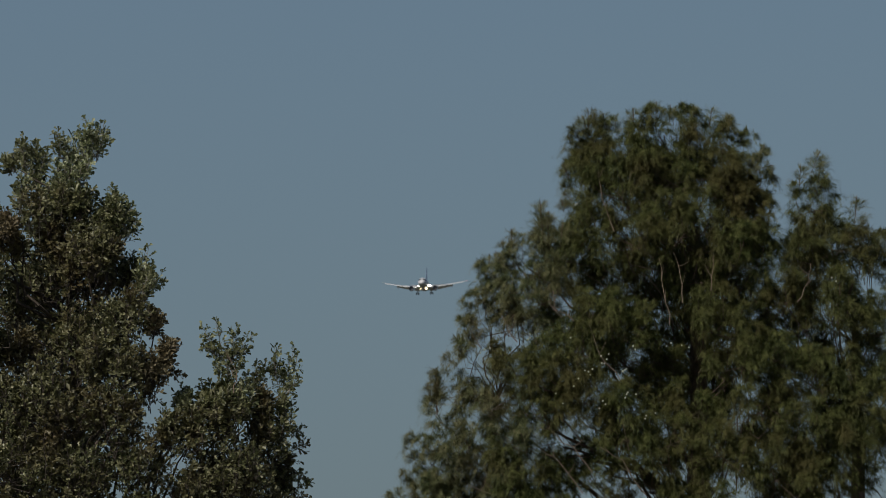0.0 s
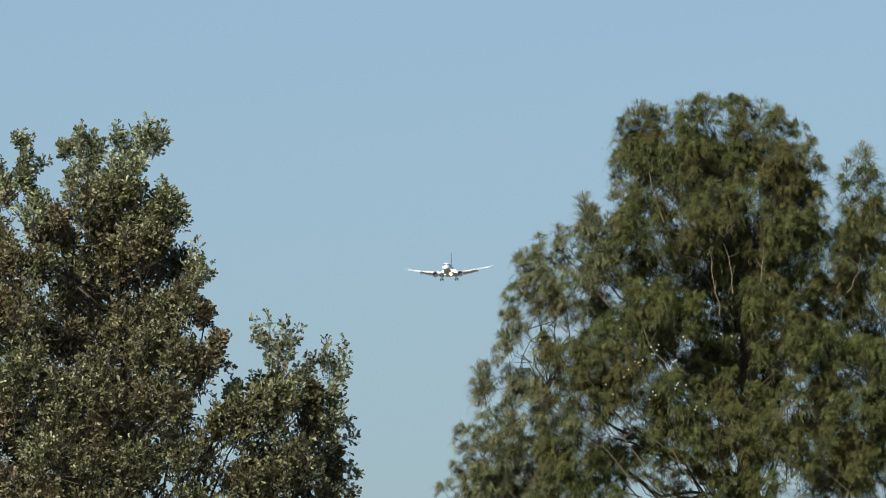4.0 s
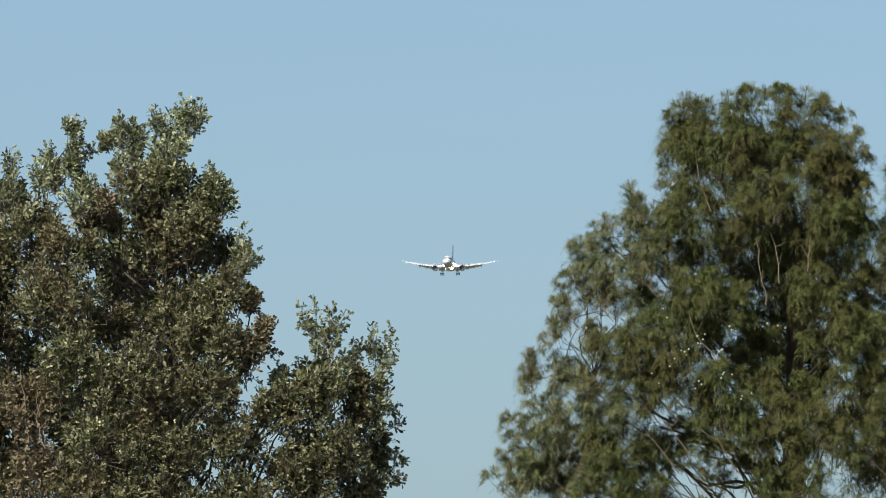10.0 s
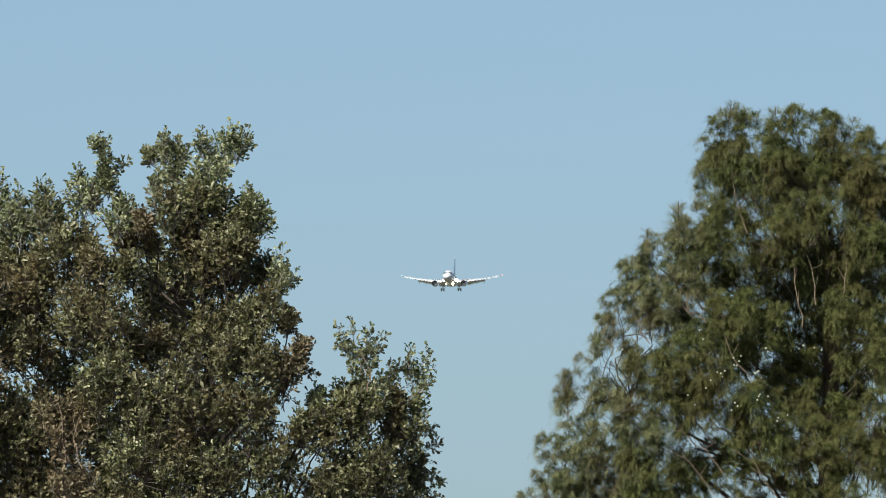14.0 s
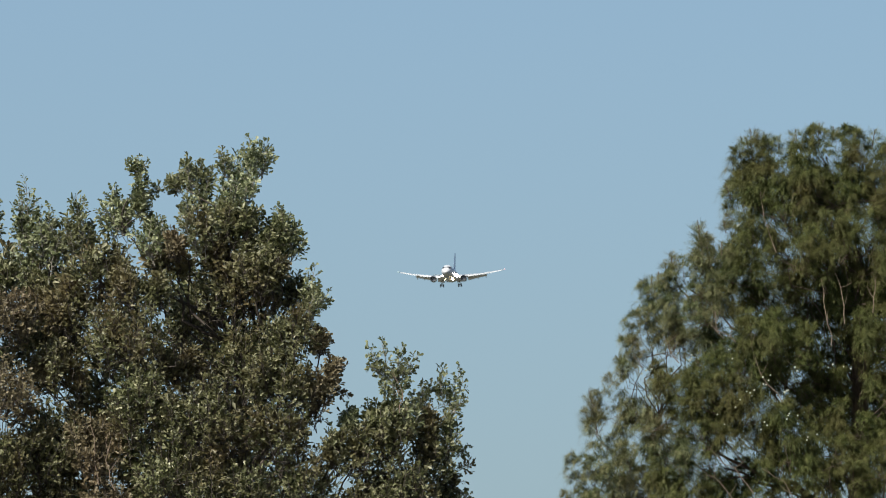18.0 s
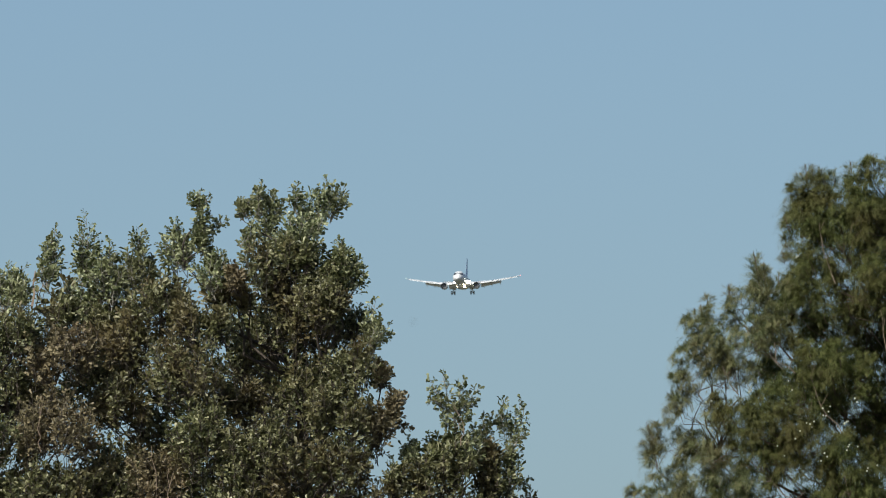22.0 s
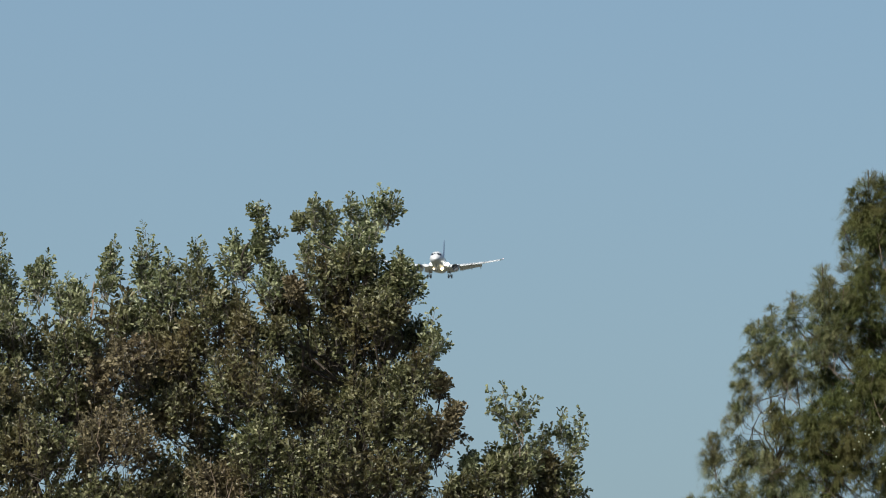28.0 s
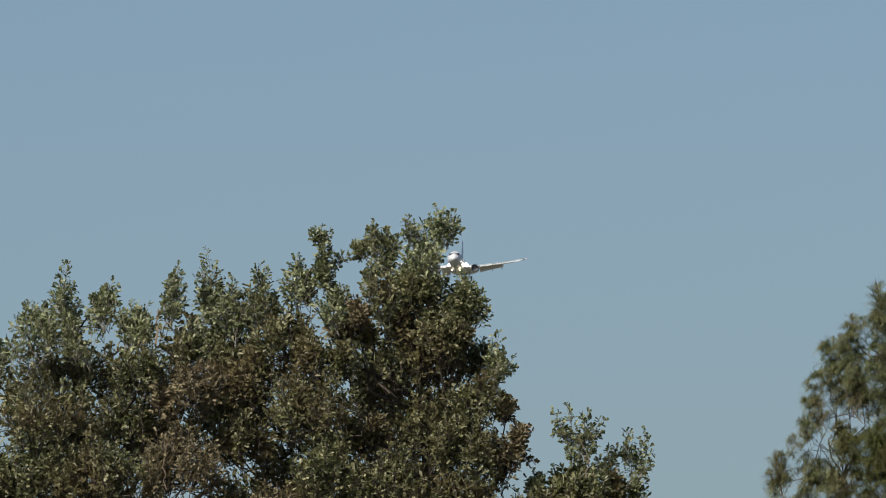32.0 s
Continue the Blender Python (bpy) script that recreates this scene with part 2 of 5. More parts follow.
def blades(pieces, shape, faces, pos, along, face, size, wide=1.0, slot=0):
    """Copies of a flat shape (x across, y along, z off its face) at many places."""
    along = unit(along)
    face = unit(face - along * (face * along).sum(1, keepdims=True))
    side = np.cross(along, face)
    s = size[:, None, None]
    v = pos[:, None, :] + s * (wide * shape[None, :, 0:1] * side[:, None, :] + shape[None, :, 1:2] * along[:, None, :] + shape[None, :, 2:3] * face[:, None, :])
    pieces.add(v, faces, slot)


def stems(pieces, a, b, r0, r1, slot=1):
    """Thin three-sided twigs from the points a to the points b."""
    d = unit(b - a)
    s = unit(np.cross(d, np.array([0.31, 0.9, 0.29])[None, :]))
    u = np.cross(d, s)
    ring = [math.cos(k * math.tau / 3) * s + math.sin(k * math.tau / 3) * u for k in range(3)]
    v = np.stack([a + r0 * q for q in ring] + [b + r1 * q for q in ring], 1)
    pieces.add(v, [(0, 1, 4, 3), (1, 2, 5, 4), (2, 0, 3, 5)], slot)


# a round-lobed oak leaf on a short stalk, folded along its midrib; a fine sliver of needles
HALF = [(0.03, 0.18, 0.0), (0.22, 0.36, 0.04), (0.07, 0.5, 0.015), (0.28, 0.71, 0.06), (0.11, 0.95, -0.03)]
OAK_LEAF = np.array([(0, 0, 0), (0, 0.98, -0.07)] + HALF + [(-x, y, z) for x, y, z in HALF])
OAK_FACES = [(0, 2, 3, 4, 5, 6, 1), (1, 11, 10, 9, 8, 7, 0)]
PLAIN_LEAF = np.array([(0, 0, 0), (0.12, 0.38, 0.04), (0.21, 0.75, 0.03), (0, 1, -0.10), (-0.21, 0.75, 0.03), (-0.12, 0.38, 0.04)])
PLAIN_FACES = [(0, 1, 2, 3), (3, 4, 5, 0)]
SLIVER = np.array([(-0.5, 0.2, 0), (0.5, 0, 0), (0, 1, -0.06)])
SLIVER_FACES = [(0, 1, 2)]
SWAYING = {}
PIVOTS = {1: (-3.63, 164.00, 14.71), 2: (-5.01, 164.40, 14.55), 3: (-8.24, 164.60, 14.22), 4: (5.56, 188.80, 16.97), 5: (3.55, 189.20, 15.39), 6: (1.94, 189.50, 13.06), 7: (8.02, 189.20, 16.34), 8: (7.07, 189.00, 16.79), 9: (2.90, 189.20, 13.20)}


def bear(name, pieces, mats, tree, anchor, sway):
    """Hangs a bough on its tree; boughs that sway together turn about one fork."""
    origin = PIVOTS[sway] if sway else anchor
    ob = new(name, pieces.mesh(name, mats, origin))
    ob.parent = tree
    ob.location = Vector(origin) - tree.location
    if sway:
        SWAYING.setdefault(sway, []).append(ob)
    return ob


def limb(tree, end, bark, thick, start=None):
    """A crooked limb from the trunk, or from a fork, out to a bough."""
    bx, by, top = tree.location.x, tree.location.y, tree["fork"]
    end = Vector(end)
    reach = math.hypot(end.x - bx, end.y - by)
    if start is None:
        z0 = min(max(top * 0.55, end.z - 0.3 - 0.75 * reach - 0.25 * noise.noise(end * 3)), tree["top"] - 0.6)
        start = Vector((bx, by, z0))
    start = Vector(start)
    pts = []
    for i in range(9):
        f = i / 8
        p = start.lerp(end, f)
        w = 0.30 * math.sin(f * math.pi) * min((end - start).length, 1.5)
        p += Vector((noise.noise(p * 1.9 + end), noise.noise(p * 1.7 + end * 2), 0.8 * noise.noise(p * 2.1 - end))) * w
        pts.append(p - tree.location)
    part("limb", tube(bmesh.new(), pts, [thick * (1 - 0.8 * i / 8) for i in range(9)], 6), bark, tree)


def rosettes(pieces, base, tip, out, per, leaf, plain=False):
    """Oak leaves along short shoots, most of them spread round the shoot's end."""
    n = len(base)
    stems(pieces, base, tip, 0.0045, 0.002)
    f = np.tile(np.concatenate([[0.35], np.linspace(0.6, 1.0, per - 1)]), n)[:, None]
    i = np.repeat(np.arange(n), per)
    d = unit(tip - base)[i]
    pos = base[i] + (tip - base)[i] * f
    ring = unit(np.cross(d, unit(RNG.normal(size=(n * per, 3)))))
    along = unit(d * RNG.uniform(0.4, 1.3, (n * per, 1)) + ring * 0.8)
    face = unit(d * 0.7 + out[i] * 0.35 + np.array([0, -0.05, 0.15]) + RNG.normal(size=(n * per, 3)) * 0.38)
    blades(pieces, PLAIN_LEAF if plain else OAK_LEAF, PLAIN_FACES if plain else OAK_FACES, pos, along, face, leaf * RNG.uniform(0.65, 1.15, n * per), 1.0)


def sprigs(pieces, foot, top, out, shoots, per, leaf, plain=False, spread=0.36):
    """Upright leafy sprigs: each a leader with short side shoots in a spiral, a rosette of leaves at the end of each."""
    n = len(foot)
    ax, length = unit(top - foot), np.linalg.norm(top - foot, axis=1)
    side = unit(np.cross(ax, unit(RNG.normal(size=(n, 3)))))
    deep = np.cross(ax, side)
    bow = side * (length * RNG.uniform(0.02, 0.1, n))[:, None]
    i = np.repeat(np.arange(n), shoots)
    k = np.tile(np.arange(shoots), n)
    f = np.clip(0.16 + 0.84 * (k + RNG.uniform(-0.4, 0.4, n * shoots)) / max(shoots - 1, 1), 0.1, 1.0)
    turn = k * 2.4 + RNG.uniform(-0.5, 0.5, n * shoots)
    ring = side[i] * np.cos(turn)[:, None] + deep[i] * np.sin(turn)[:, None]
    base = foot[i] + (top - foot)[i] * f[:, None] + bow[i] * np.sin(f * math.pi)[:, None]
    open_ = np.where(k == shoots - 1, 0.15, 0.95)[:, None]
    way = unit(ax[i] * 0.6 + ring * open_ + np.array([0, 0, 0.15]) + RNG.normal(size=(n * shoots, 3)) * 0.15)
    reach = np.minimum(length[i] * spread, 0.22) * (1.2 - 0.65 * f) * RNG.uniform(0.6, 1.25, n * shoots) + 0.025
    rosettes(pieces, base, base + way * reach[:, None], unit(out[i] * 0.6 + ring * 0.6), per, leaf, plain)
    mid = (foot + top) / 2 + bow
    stems(pieces, foot, mid, 0.006, 0.005)
    stems(pieces, mid, top, 0.005, 0.003)


def even_sphere(n):
    """n directions spread evenly, with a little disorder."""
    k = np.arange(n) + 0.5
    z, a = 1 - 2 * k / n, k * 2.39996 + RNG.uniform(0, math.tau)
    w = np.sqrt(1 - z * z)
    return unit(np.stack([w * np.cos(a), w * np.sin(a), z], 1) + RNG.normal(size=(n, 3)) * 0.55 / math.sqrt(n))


def heads(n, per, spread):
    """n directions gathered in tufts of about that many, and how far each tuft stands out."""
    k = max(3, round(n / per))
    which = np.arange(n) % k
    mid, far = even_sphere(k), RNG.uniform(0.68, 1.0, k)
    return unit(mid[which] + RNG.normal(size=(n, 3)) * spread), far[which] * RNG.uniform(0.88, 1.06, n)


def forked(pieces, root, foot, thick):
    """Twigs that fork twice on their way from the limb's end to the foot of each sprig."""
    k = max(2, len(foot) // 7)
    nodes = foot[RNG.choice(len(foot), k, replace=False)]
    near = np.argmin(((foot[:, None, :] - nodes[None, :, :]) ** 2).sum(2), 1)
    hub = root + (nodes - root) * 0.55 + RNG.normal(size=(k, 3)) * 0.03 - np.array([0, 0, 0.03])
    stems(pieces, np.repeat(root[None, :], k, 0), hub, thick, thick * 0.6)
    stems(pieces, hub[near], foot, thick * 0.55, 0.006)


def bough(tree, x, y, z, rx, rz, mat, sway=0, dens=1.0):
    """A loose mass of leafy oak sprigs on a forking limb."""
    c, r = np.array([x, y, z]), np.array([rx, (rx + rz) / 2, rz])
    root = np.array([x, y, z - rz * 0.55])
    limb(tree, tuple(root), oak_bark, 0.016 if mat is sunlit_pale_leaf else 0.03 + 0.02 * rx, PIVOTS[sway] if sway else None)
    coarse, lacy = dens < 0.5, mat is sunlit_pale_leaf
    n = int(12.57 * ((rx + rz) / 2) ** 2 * (6.6 if lacy else 11.0) * dens) + 6
    out, far = heads(n, 3.0, min(0.45, 0.17 / r.mean()))
    keep = out[:, 2] > -0.98 + 0.5 * RNG.random(n)
    out, far = out[keep], far[keep]
    n = len(out)
    long = np.minimum(0.46 * RNG.uniform(0.65, 1.25, n), 1.25 * r.mean())
    tip = c + out * np.maximum(r - 0.075, 0.6 * r) * far[:, None]
    away = unit(tip - np.array([tree.location.x, tree.location.y, z - 2.5]))
    way = unit(out * 0.4 + away * 0.35 + np.array([0, 0, 0.8]) + RNG.normal(size=(n, 3)) * 0.16)
    foot = tip - way * long[:, None]
    pieces = Pieces()
    if coarse:
        sprigs(pieces, foot, tip, out, 6, 6, 0.125, True, 0.3)
    else:
        front = out[:, 1] < 0.25
        sprigs(pieces, foot[front], tip[front], out[front], 8, 5, 0.078, spread=0.26)
        if (~front).any():
            sprigs(pieces, foot[~front], tip[~front], out[~front], 6, 4, 0.11, True, 0.22)
        # older leaves in the shade within
        inner = c + (tip - c) * 0.55
        if not lacy:
            sprigs(pieces, inner - way * 0.25, inner, out, 3, 4, 0.11, True, 0.3)
    forked(pieces, root, foot, 0.009)
    bear("bough", pieces, [mat, oak_twig if lacy else oak_bark], tree, tuple(root), sway)


def tuft(p, q, wide, n, reach):
    """Shoots that leave one stem from p towards q and spread into a loose broom of that width."""
    ax = unit(q - p)
    length = float(np.linalg.norm(q - p))
    side = unit(np.cross(ax, np.array([0.1, 1.0, 0.0])))
    deep = np.cross(side, ax)
    f = RNG.uniform(0.25, 1.0, n) ** 0.8
    a, w = RNG.uniform(0, math.tau, n), np.sqrt(RNG.random(n))
    bulge = np.sin(np.clip(f, 0.12, 0.93) * math.pi) ** 0.5
    off = (side * np.cos(a)[:, None] + deep * np.sin(a)[:, None]) * (0.5 * wide * w * bulge)[:, None]
    tip = p + ax * (length * f)[:, None] + off
    base = p + ax * (length * np.maximum(f - reach * RNG.uniform(0.6, 1.2, n), 0.0))[:, None] + off * 0.15
    return base, tip, unit(off + ax * 0.3 * wide), p + ax * (length * np.linspace(0, 0.9, 7))[:, None]


def spire(tree, p, q, wide, mat, sway=0):
    """A leafy oak leader that stands free of the crown, with side shoots that end in rosettes."""
    p, q = np.array(p), np.array(q)
    q = q - unit(q - p) * 0.07
    length = float(np.linalg.norm(q - p))
    pieces = Pieces()
    count = int(length / 0.05) + 4
    sprigs(pieces, p[None, :], q[None, :], np.array([[0, -0.6, 0.5]]), count, 5, 0.079, spread=0.36 * wide / length)
    # one or two lesser leaders beside it
    k = 1 + int(wide > 0.25) + int(wide > 0.33)
    turn = RNG.uniform(0, math.tau) + np.arange(k) * 2.2
    off = np.stack([np.cos(turn), 0.7 * np.sin(turn), np.full(k, -0.1)], 1) * 0.27 * wide
    foot = p + (q - p) * RNG.uniform(0.1, 0.35, (k, 1))
    sprigs(pieces, foot, p + (q - p) * RNG.uniform(0.6, 0.9, (k, 1)) + off, unit(off), max(5, int(count * 0.6)), 5, 0.079, spread=0.2)
    bear("leafy_spire", pieces, [mat, oak_twig], tree, tuple(p), sway)


def needle_shoots(pieces, base, tip, out, per, length, droop, wide=0.045):
    """Feathery cypress shoots: fine slivers that leave an arching twig at a low angle and hang over with it."""
    n = len(base)
    span = np.linalg.norm(tip - base, axis=1)
    f = RNG.uniform(0.0, 1.0, n * per)[:, None]
    i = np.repeat(np.arange(n), per)
    d = unit(tip - base)[i]
    sag = np.array([0, 0, -1.0]) * droop
    pos = base[i] + (tip - base)[i] * f + sag * span[i][:, None] * 0.7 * f * f + RNG.normal(size=(n * per, 3)) * 0.013
    along = unit(d + sag * 1.3 * f + unit(RNG.normal(size=(n * per, 3))) * 0.5)
    face = unit(RNG.normal(size=(n * per, 3)) * 0.22 + out[i] * 0.8 + np.array([0, -0.3, 0.4]))
    blades(pieces, SLIVER, SLIVER_FACES, pos, along, face, length * RNG.uniform(0.55, 1.2, n * per) * (1.15 - 0.5 * f[:, 0]), wide)


def plume(tree, x, y, z, rx, rz, sway=0, dens=1.0, pale=False):
    """A bough of feathery cypress sprigs: each a thin upright stem with brushes of needles that arch out and hang over."""
    coarse = dens < 0.35
    c, r = np.array([x, y, z]), np.array([rx, (rx + rz) / 2, rz]) * (0.82 if coarse else 1.24 if pale else 1.12)
    root = np.array([x, y, z - rz * 0.45])
    limb(tree, tuple(root), cypress_bark, 0.010 + 0.014 * rx, PIVOTS[sway] if sway else None)
    m = int(12.57 * ((rx + rz) / 2) ** 2 * (2.0 if coarse else 4.6) * dens) + (4 if pale else 5)
    away, far = heads(m, 3.5, min(0.3, 0.13 / r.mean()))
    away = away + np.array([0, -0.1, 0.3])
    top = c + unit(away) * r * far[:, None]
    lean = unit(top - np.array([tree.location.x, tree.location.y, z - 1.6]))
    stem = unit(away * 0.35 + lean * 0.6 + np.array([0, 0, 0.75]) + RNG.normal(size=(m, 3)) * 0.22)
    long = RNG.uniform(0.32, 0.62, m) * min(1.0, 2.4 * r.mean())
    foot = top - stem * long[:, None]
    brushes, per = 4, 7
    f = np.tile(np.array([0.2, 0.48, 0.74, 0.96]), m)
    i = np.repeat(np.arange(m), brushes)
    heart = foot[i] + (stem * long[:, None])[i] * f[:, None] + RNG.normal(size=(m * brushes, 3)) * (0.1 * (1.25 - f))[:, None]
    j = np.repeat(np.arange(m * brushes), per)
    n = len(j)
    side = unit(RNG.normal(size=(m * brushes, 3)))[j] * 0.3 + unit(RNG.normal(size=(n, 3)) * np.array([1, 1, 0.4])) * 0.8
    way = unit(side + stem[i][j] * 0.5 + lean[i][j] * 0.3)
    size = (RNG.uniform(0.24, 0.42, m * brushes) * (1.25 - 0.75 * f) * (1.4 if coarse else 1.0))[j] * RNG.uniform(0.55, 1.0, n)
    base = heart[j] + RNG.normal(size=(n, 3)) * 0.012
    tip = base + way * size[:, None] * min(1.0, 2.2 * r.mean())
    pieces = Pieces()
    needle_shoots(pieces, base, tip, unit(way + np.array([0, 0, 0.3])), 18 if coarse else 28, 0.16 if coarse else 0.09, 1.2, 0.08 if coarse else 0.085)
    forked(pieces, root, foot, 0.006)
    stems(pieces, foot, top, 0.004, 0.002)
    bear("bough", pieces, [sunlit_pale_needle if pale else needle_leaf, cypress_bark], tree, tuple(root), sway)


def feather(tree, p, q, wide, sway=0):
    """A loose upright cypress spray that stands free of the crown."""
    p, q = np.array(p), np.array(q)
    wide *= 1.65
    q = q - unit(q - p) * 0.05
    length = float(np.linalg.norm(q - p))
    n = int(60 * (length + 0.1) * (wide + 0.1)) + 8
    base, tip, out, axis = tuft(p, q, wide, n, 0.35)
    pieces = Pieces()
    needle_shoots(pieces, base, tip, out, 28, 0.1, 0.6, 0.06)
    stems(pieces, axis[:-1], axis[1:], 0.007, 0.006)
    bear("feathery_spire", pieces, [sunlit_pale_needle, cypress_bark], tree, tuple(p), sway)


def bare_twig(tree, *points, thick=0.008):
    """A dead branch with a crooked line and two short stubs."""
    pts = [Vector(p) - tree.location for p in points]
    line = []
    for a, b in zip(pts, pts[1:]):
        for k in range(3):
            p = a.lerp(b, k / 3)
            line.append(p + Vector((noise.noise(p * 9), noise.noise(p * 8), noise.noise(p * 7))) * 0.05)
    line.append(pts[-1])
    n = len(line)
    bm = tube(bmesh.new(), line, [thick * (1 - 0.6 * i / (n - 1)) for i in range(n)], 5)
    for k in (n // 3, 2 * n // 3):
        s = Vector((random.uniform(-1, 1), random.uniform(-0.6, 0.2), random.uniform(0.2, 1))).normalized()
        tube(bm, [line[k], line[k] + s * 0.09, line[k] + s * 0.2 + Vector((0, 0, 0.03))], [0.005, 0.004, 0.002], 4)
    part("bare_branch", bm, dead_wood, tree, "pale bare branch")


def cones(tree, x, y, z, count):
    for _ in range(count):
        bm = bmesh.new()
        bmesh.ops.create_icosphere(bm, subdivisions=1, radius=random.uniform(0.014, 0.02))
        for v in bm.verts:
            v.co *= random.uniform(0.9, 1.1)
        ob = part("cone", bm, cone_skin, tree, "pale round cone")
        ob.location = Vector((x + random.uniform(-0.1, 0.1), y - random.uniform(0, 0.2), z + random.uniform(-0.08, 0.08))) - tree.location


def rooted(name, x, y, top, fork, girth, lean, bark, label, category, group):
    """A tree's base and its trunk, flared at the roots."""
    tree = thing(name, x, y, 0, label, category, group)
    tree["fork"], tree["top"], tree["lean"] = fork, top, lean
    pts, radii = [], []
    for i in range(15):
        f = i / 14
        z = -0.1 + f * (top - 0.5)
        w = 0.12 * math.sin(f * 9)
        pts.append((lean * z + 0.4 * w * (f > 0.1), 0.3 * w, z))
        radii.append(girth * (1 - 0.86 * f) + girth * 0.7 * math.exp(-z / 0.35))
    part("trunk", tube(bmesh.new(), pts, radii, 12), bark, tree)
    return tree


# ---- ground ----
bm = bmesh.new()
rings = [0, 40, 110, 160, 200, 260, 500, 1200, 2500, 5200]
made = []
for r in rings[1:]:
    made.append([bm.verts.new((r * math.cos(k * math.tau / 48), r * math.sin(k * math.tau / 48), (0.25 * noise.noise(Vector((r * 0.01, k * 0.7, 1))) if 10 < r < 150 else 0))) for k in range(48)])
bm.faces.new(made[0])
for r0, r1 in zip(made, made[1:]):
    for k in range(48):
        bm.faces.new((r0[k], r1[k], r1[(k + 1) % 48], r0[(k + 1) % 48]))
bmesh.ops.recalc_face_normals(bm, faces=bm.faces)
ground = part("ground", bm, grass_mat, None)
tagged(ground, "dry green meadow grass reaching to the horizon", "ground", kind="structure")

# ---- trees ----
main_oak = rooted("oak_tree", -3.4, 165.0, 13.5, 6.0, 0.30, 0.0, oak_bark, "grey-green lobed-leaf oak with browning patches and ragged upright shoots", "tree", "trees against the sky")
left_oak = rooted("oak_tree", -8.0, 165.0, 12.3, 5.5, 0.26, 0.0, oak_bark, "lower round-topped oak with dull green and brown leaves", "tree", "trees against the sky")
cypress = rooted("cypress_tree", 6.1, 190.0, 16.8, 6.0, 0.50, 0.0, cypress_bark, "tall feathery green cypress with pale cones and bare twigs", "tree", "trees against the sky")
far_cypress = rooted("cypress_tree", 8.7, 191.0, 15.6, 6.0, 0.36, 0.0, cypress_bark, "slender feathery cypress close behind a larger one", "tree", "trees against the sky")
# pl boughs carry their sunlight in the leaf colour
g, br, pl = green_leaf, brown_leaf, sunlit_pale_leaf
for sway, tree in ((1, main_oak), (2, main_oak), (3, left_oak), (4, cypress), (5, cypress), (6, cypress), (7, far_cypress), (8, cypress), (9, cypress)):
    limb(tree, PIVOTS[sway], cypress_bark if sway > 3 else oak_bark, 0.035)
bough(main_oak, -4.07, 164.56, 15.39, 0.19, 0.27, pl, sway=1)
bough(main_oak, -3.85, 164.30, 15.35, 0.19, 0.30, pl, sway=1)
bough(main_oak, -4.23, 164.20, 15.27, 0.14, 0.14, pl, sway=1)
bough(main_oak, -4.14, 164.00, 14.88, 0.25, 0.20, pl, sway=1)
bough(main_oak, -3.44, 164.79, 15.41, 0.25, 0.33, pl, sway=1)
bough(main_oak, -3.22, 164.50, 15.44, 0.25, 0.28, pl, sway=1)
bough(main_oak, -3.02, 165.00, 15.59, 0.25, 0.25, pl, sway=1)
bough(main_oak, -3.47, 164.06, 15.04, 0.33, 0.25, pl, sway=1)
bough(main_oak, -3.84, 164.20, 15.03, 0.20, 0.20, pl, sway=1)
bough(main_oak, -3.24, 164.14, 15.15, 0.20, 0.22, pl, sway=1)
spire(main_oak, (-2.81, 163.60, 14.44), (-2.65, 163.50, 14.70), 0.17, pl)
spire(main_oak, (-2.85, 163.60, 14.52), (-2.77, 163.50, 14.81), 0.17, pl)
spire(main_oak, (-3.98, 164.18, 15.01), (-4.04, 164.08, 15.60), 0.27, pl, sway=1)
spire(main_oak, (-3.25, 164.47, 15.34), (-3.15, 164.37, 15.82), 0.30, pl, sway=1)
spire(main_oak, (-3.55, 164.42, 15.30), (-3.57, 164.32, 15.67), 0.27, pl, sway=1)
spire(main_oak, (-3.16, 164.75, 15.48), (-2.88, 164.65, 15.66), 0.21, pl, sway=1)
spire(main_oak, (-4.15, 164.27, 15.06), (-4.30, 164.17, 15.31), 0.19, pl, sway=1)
bough(main_oak, -3.63, 163.65, 14.65, 0.55, 0.31, g)
bough(main_oak, -3.66, 163.90, 14.28, 0.47, 0.33, g)
bough(main_oak, -3.17, 163.70, 14.27, 0.36, 0.31, g)
bough(main_oak, -4.26, 164.00, 14.10, 0.33, 0.25, g, dens=0.8)
bough(main_oak, -4.55, 164.10, 14.19, 0.31, 0.24, g, dens=0.8)
bough(main_oak, -3.52, 163.80, 14.81, 0.31, 0.22, pl)
bough(main_oak, -4.00, 163.60, 14.50, 0.31, 0.28, pl)
bough(main_oak, -3.26, 163.50, 14.67, 0.28, 0.23, g)
bough(main_oak, -2.86, 163.52, 14.42, 0.33, 0.31, g)
bough(main_oak, -2.65, 163.50, 14.45, 0.20, 0.20, pl)
bough(main_oak, -2.84, 163.40, 14.19, 0.22, 0.20, g)
bough(main_oak, -2.80, 163.30, 13.94, 0.14, 0.16, br)
bough(main_oak, -3.05, 163.26, 13.99, 0.47, 0.38, g)
spire(main_oak, (-2.90, 163.75, 14.42), (-2.82, 163.65, 14.81), 0.31, pl)
spire(main_oak, (-2.71, 163.79, 14.42), (-2.52, 163.69, 14.56), 0.22, pl)
bough(main_oak, -2.71, 164.12, 13.66, 0.47, 0.36, g, dens=0.8)
spire(main_oak, (-2.40, 163.39, 13.29), (-2.33, 163.29, 13.94), 0.33, pl)
bough(main_oak, -2.38, 163.13, 13.43, 0.22, 0.31, pl)
bough(main_oak, -2.61, 162.96, 13.06, 0.47, 0.41, g)
bough(main_oak, -2.24, 163.00, 12.91, 0.22, 0.20, br)
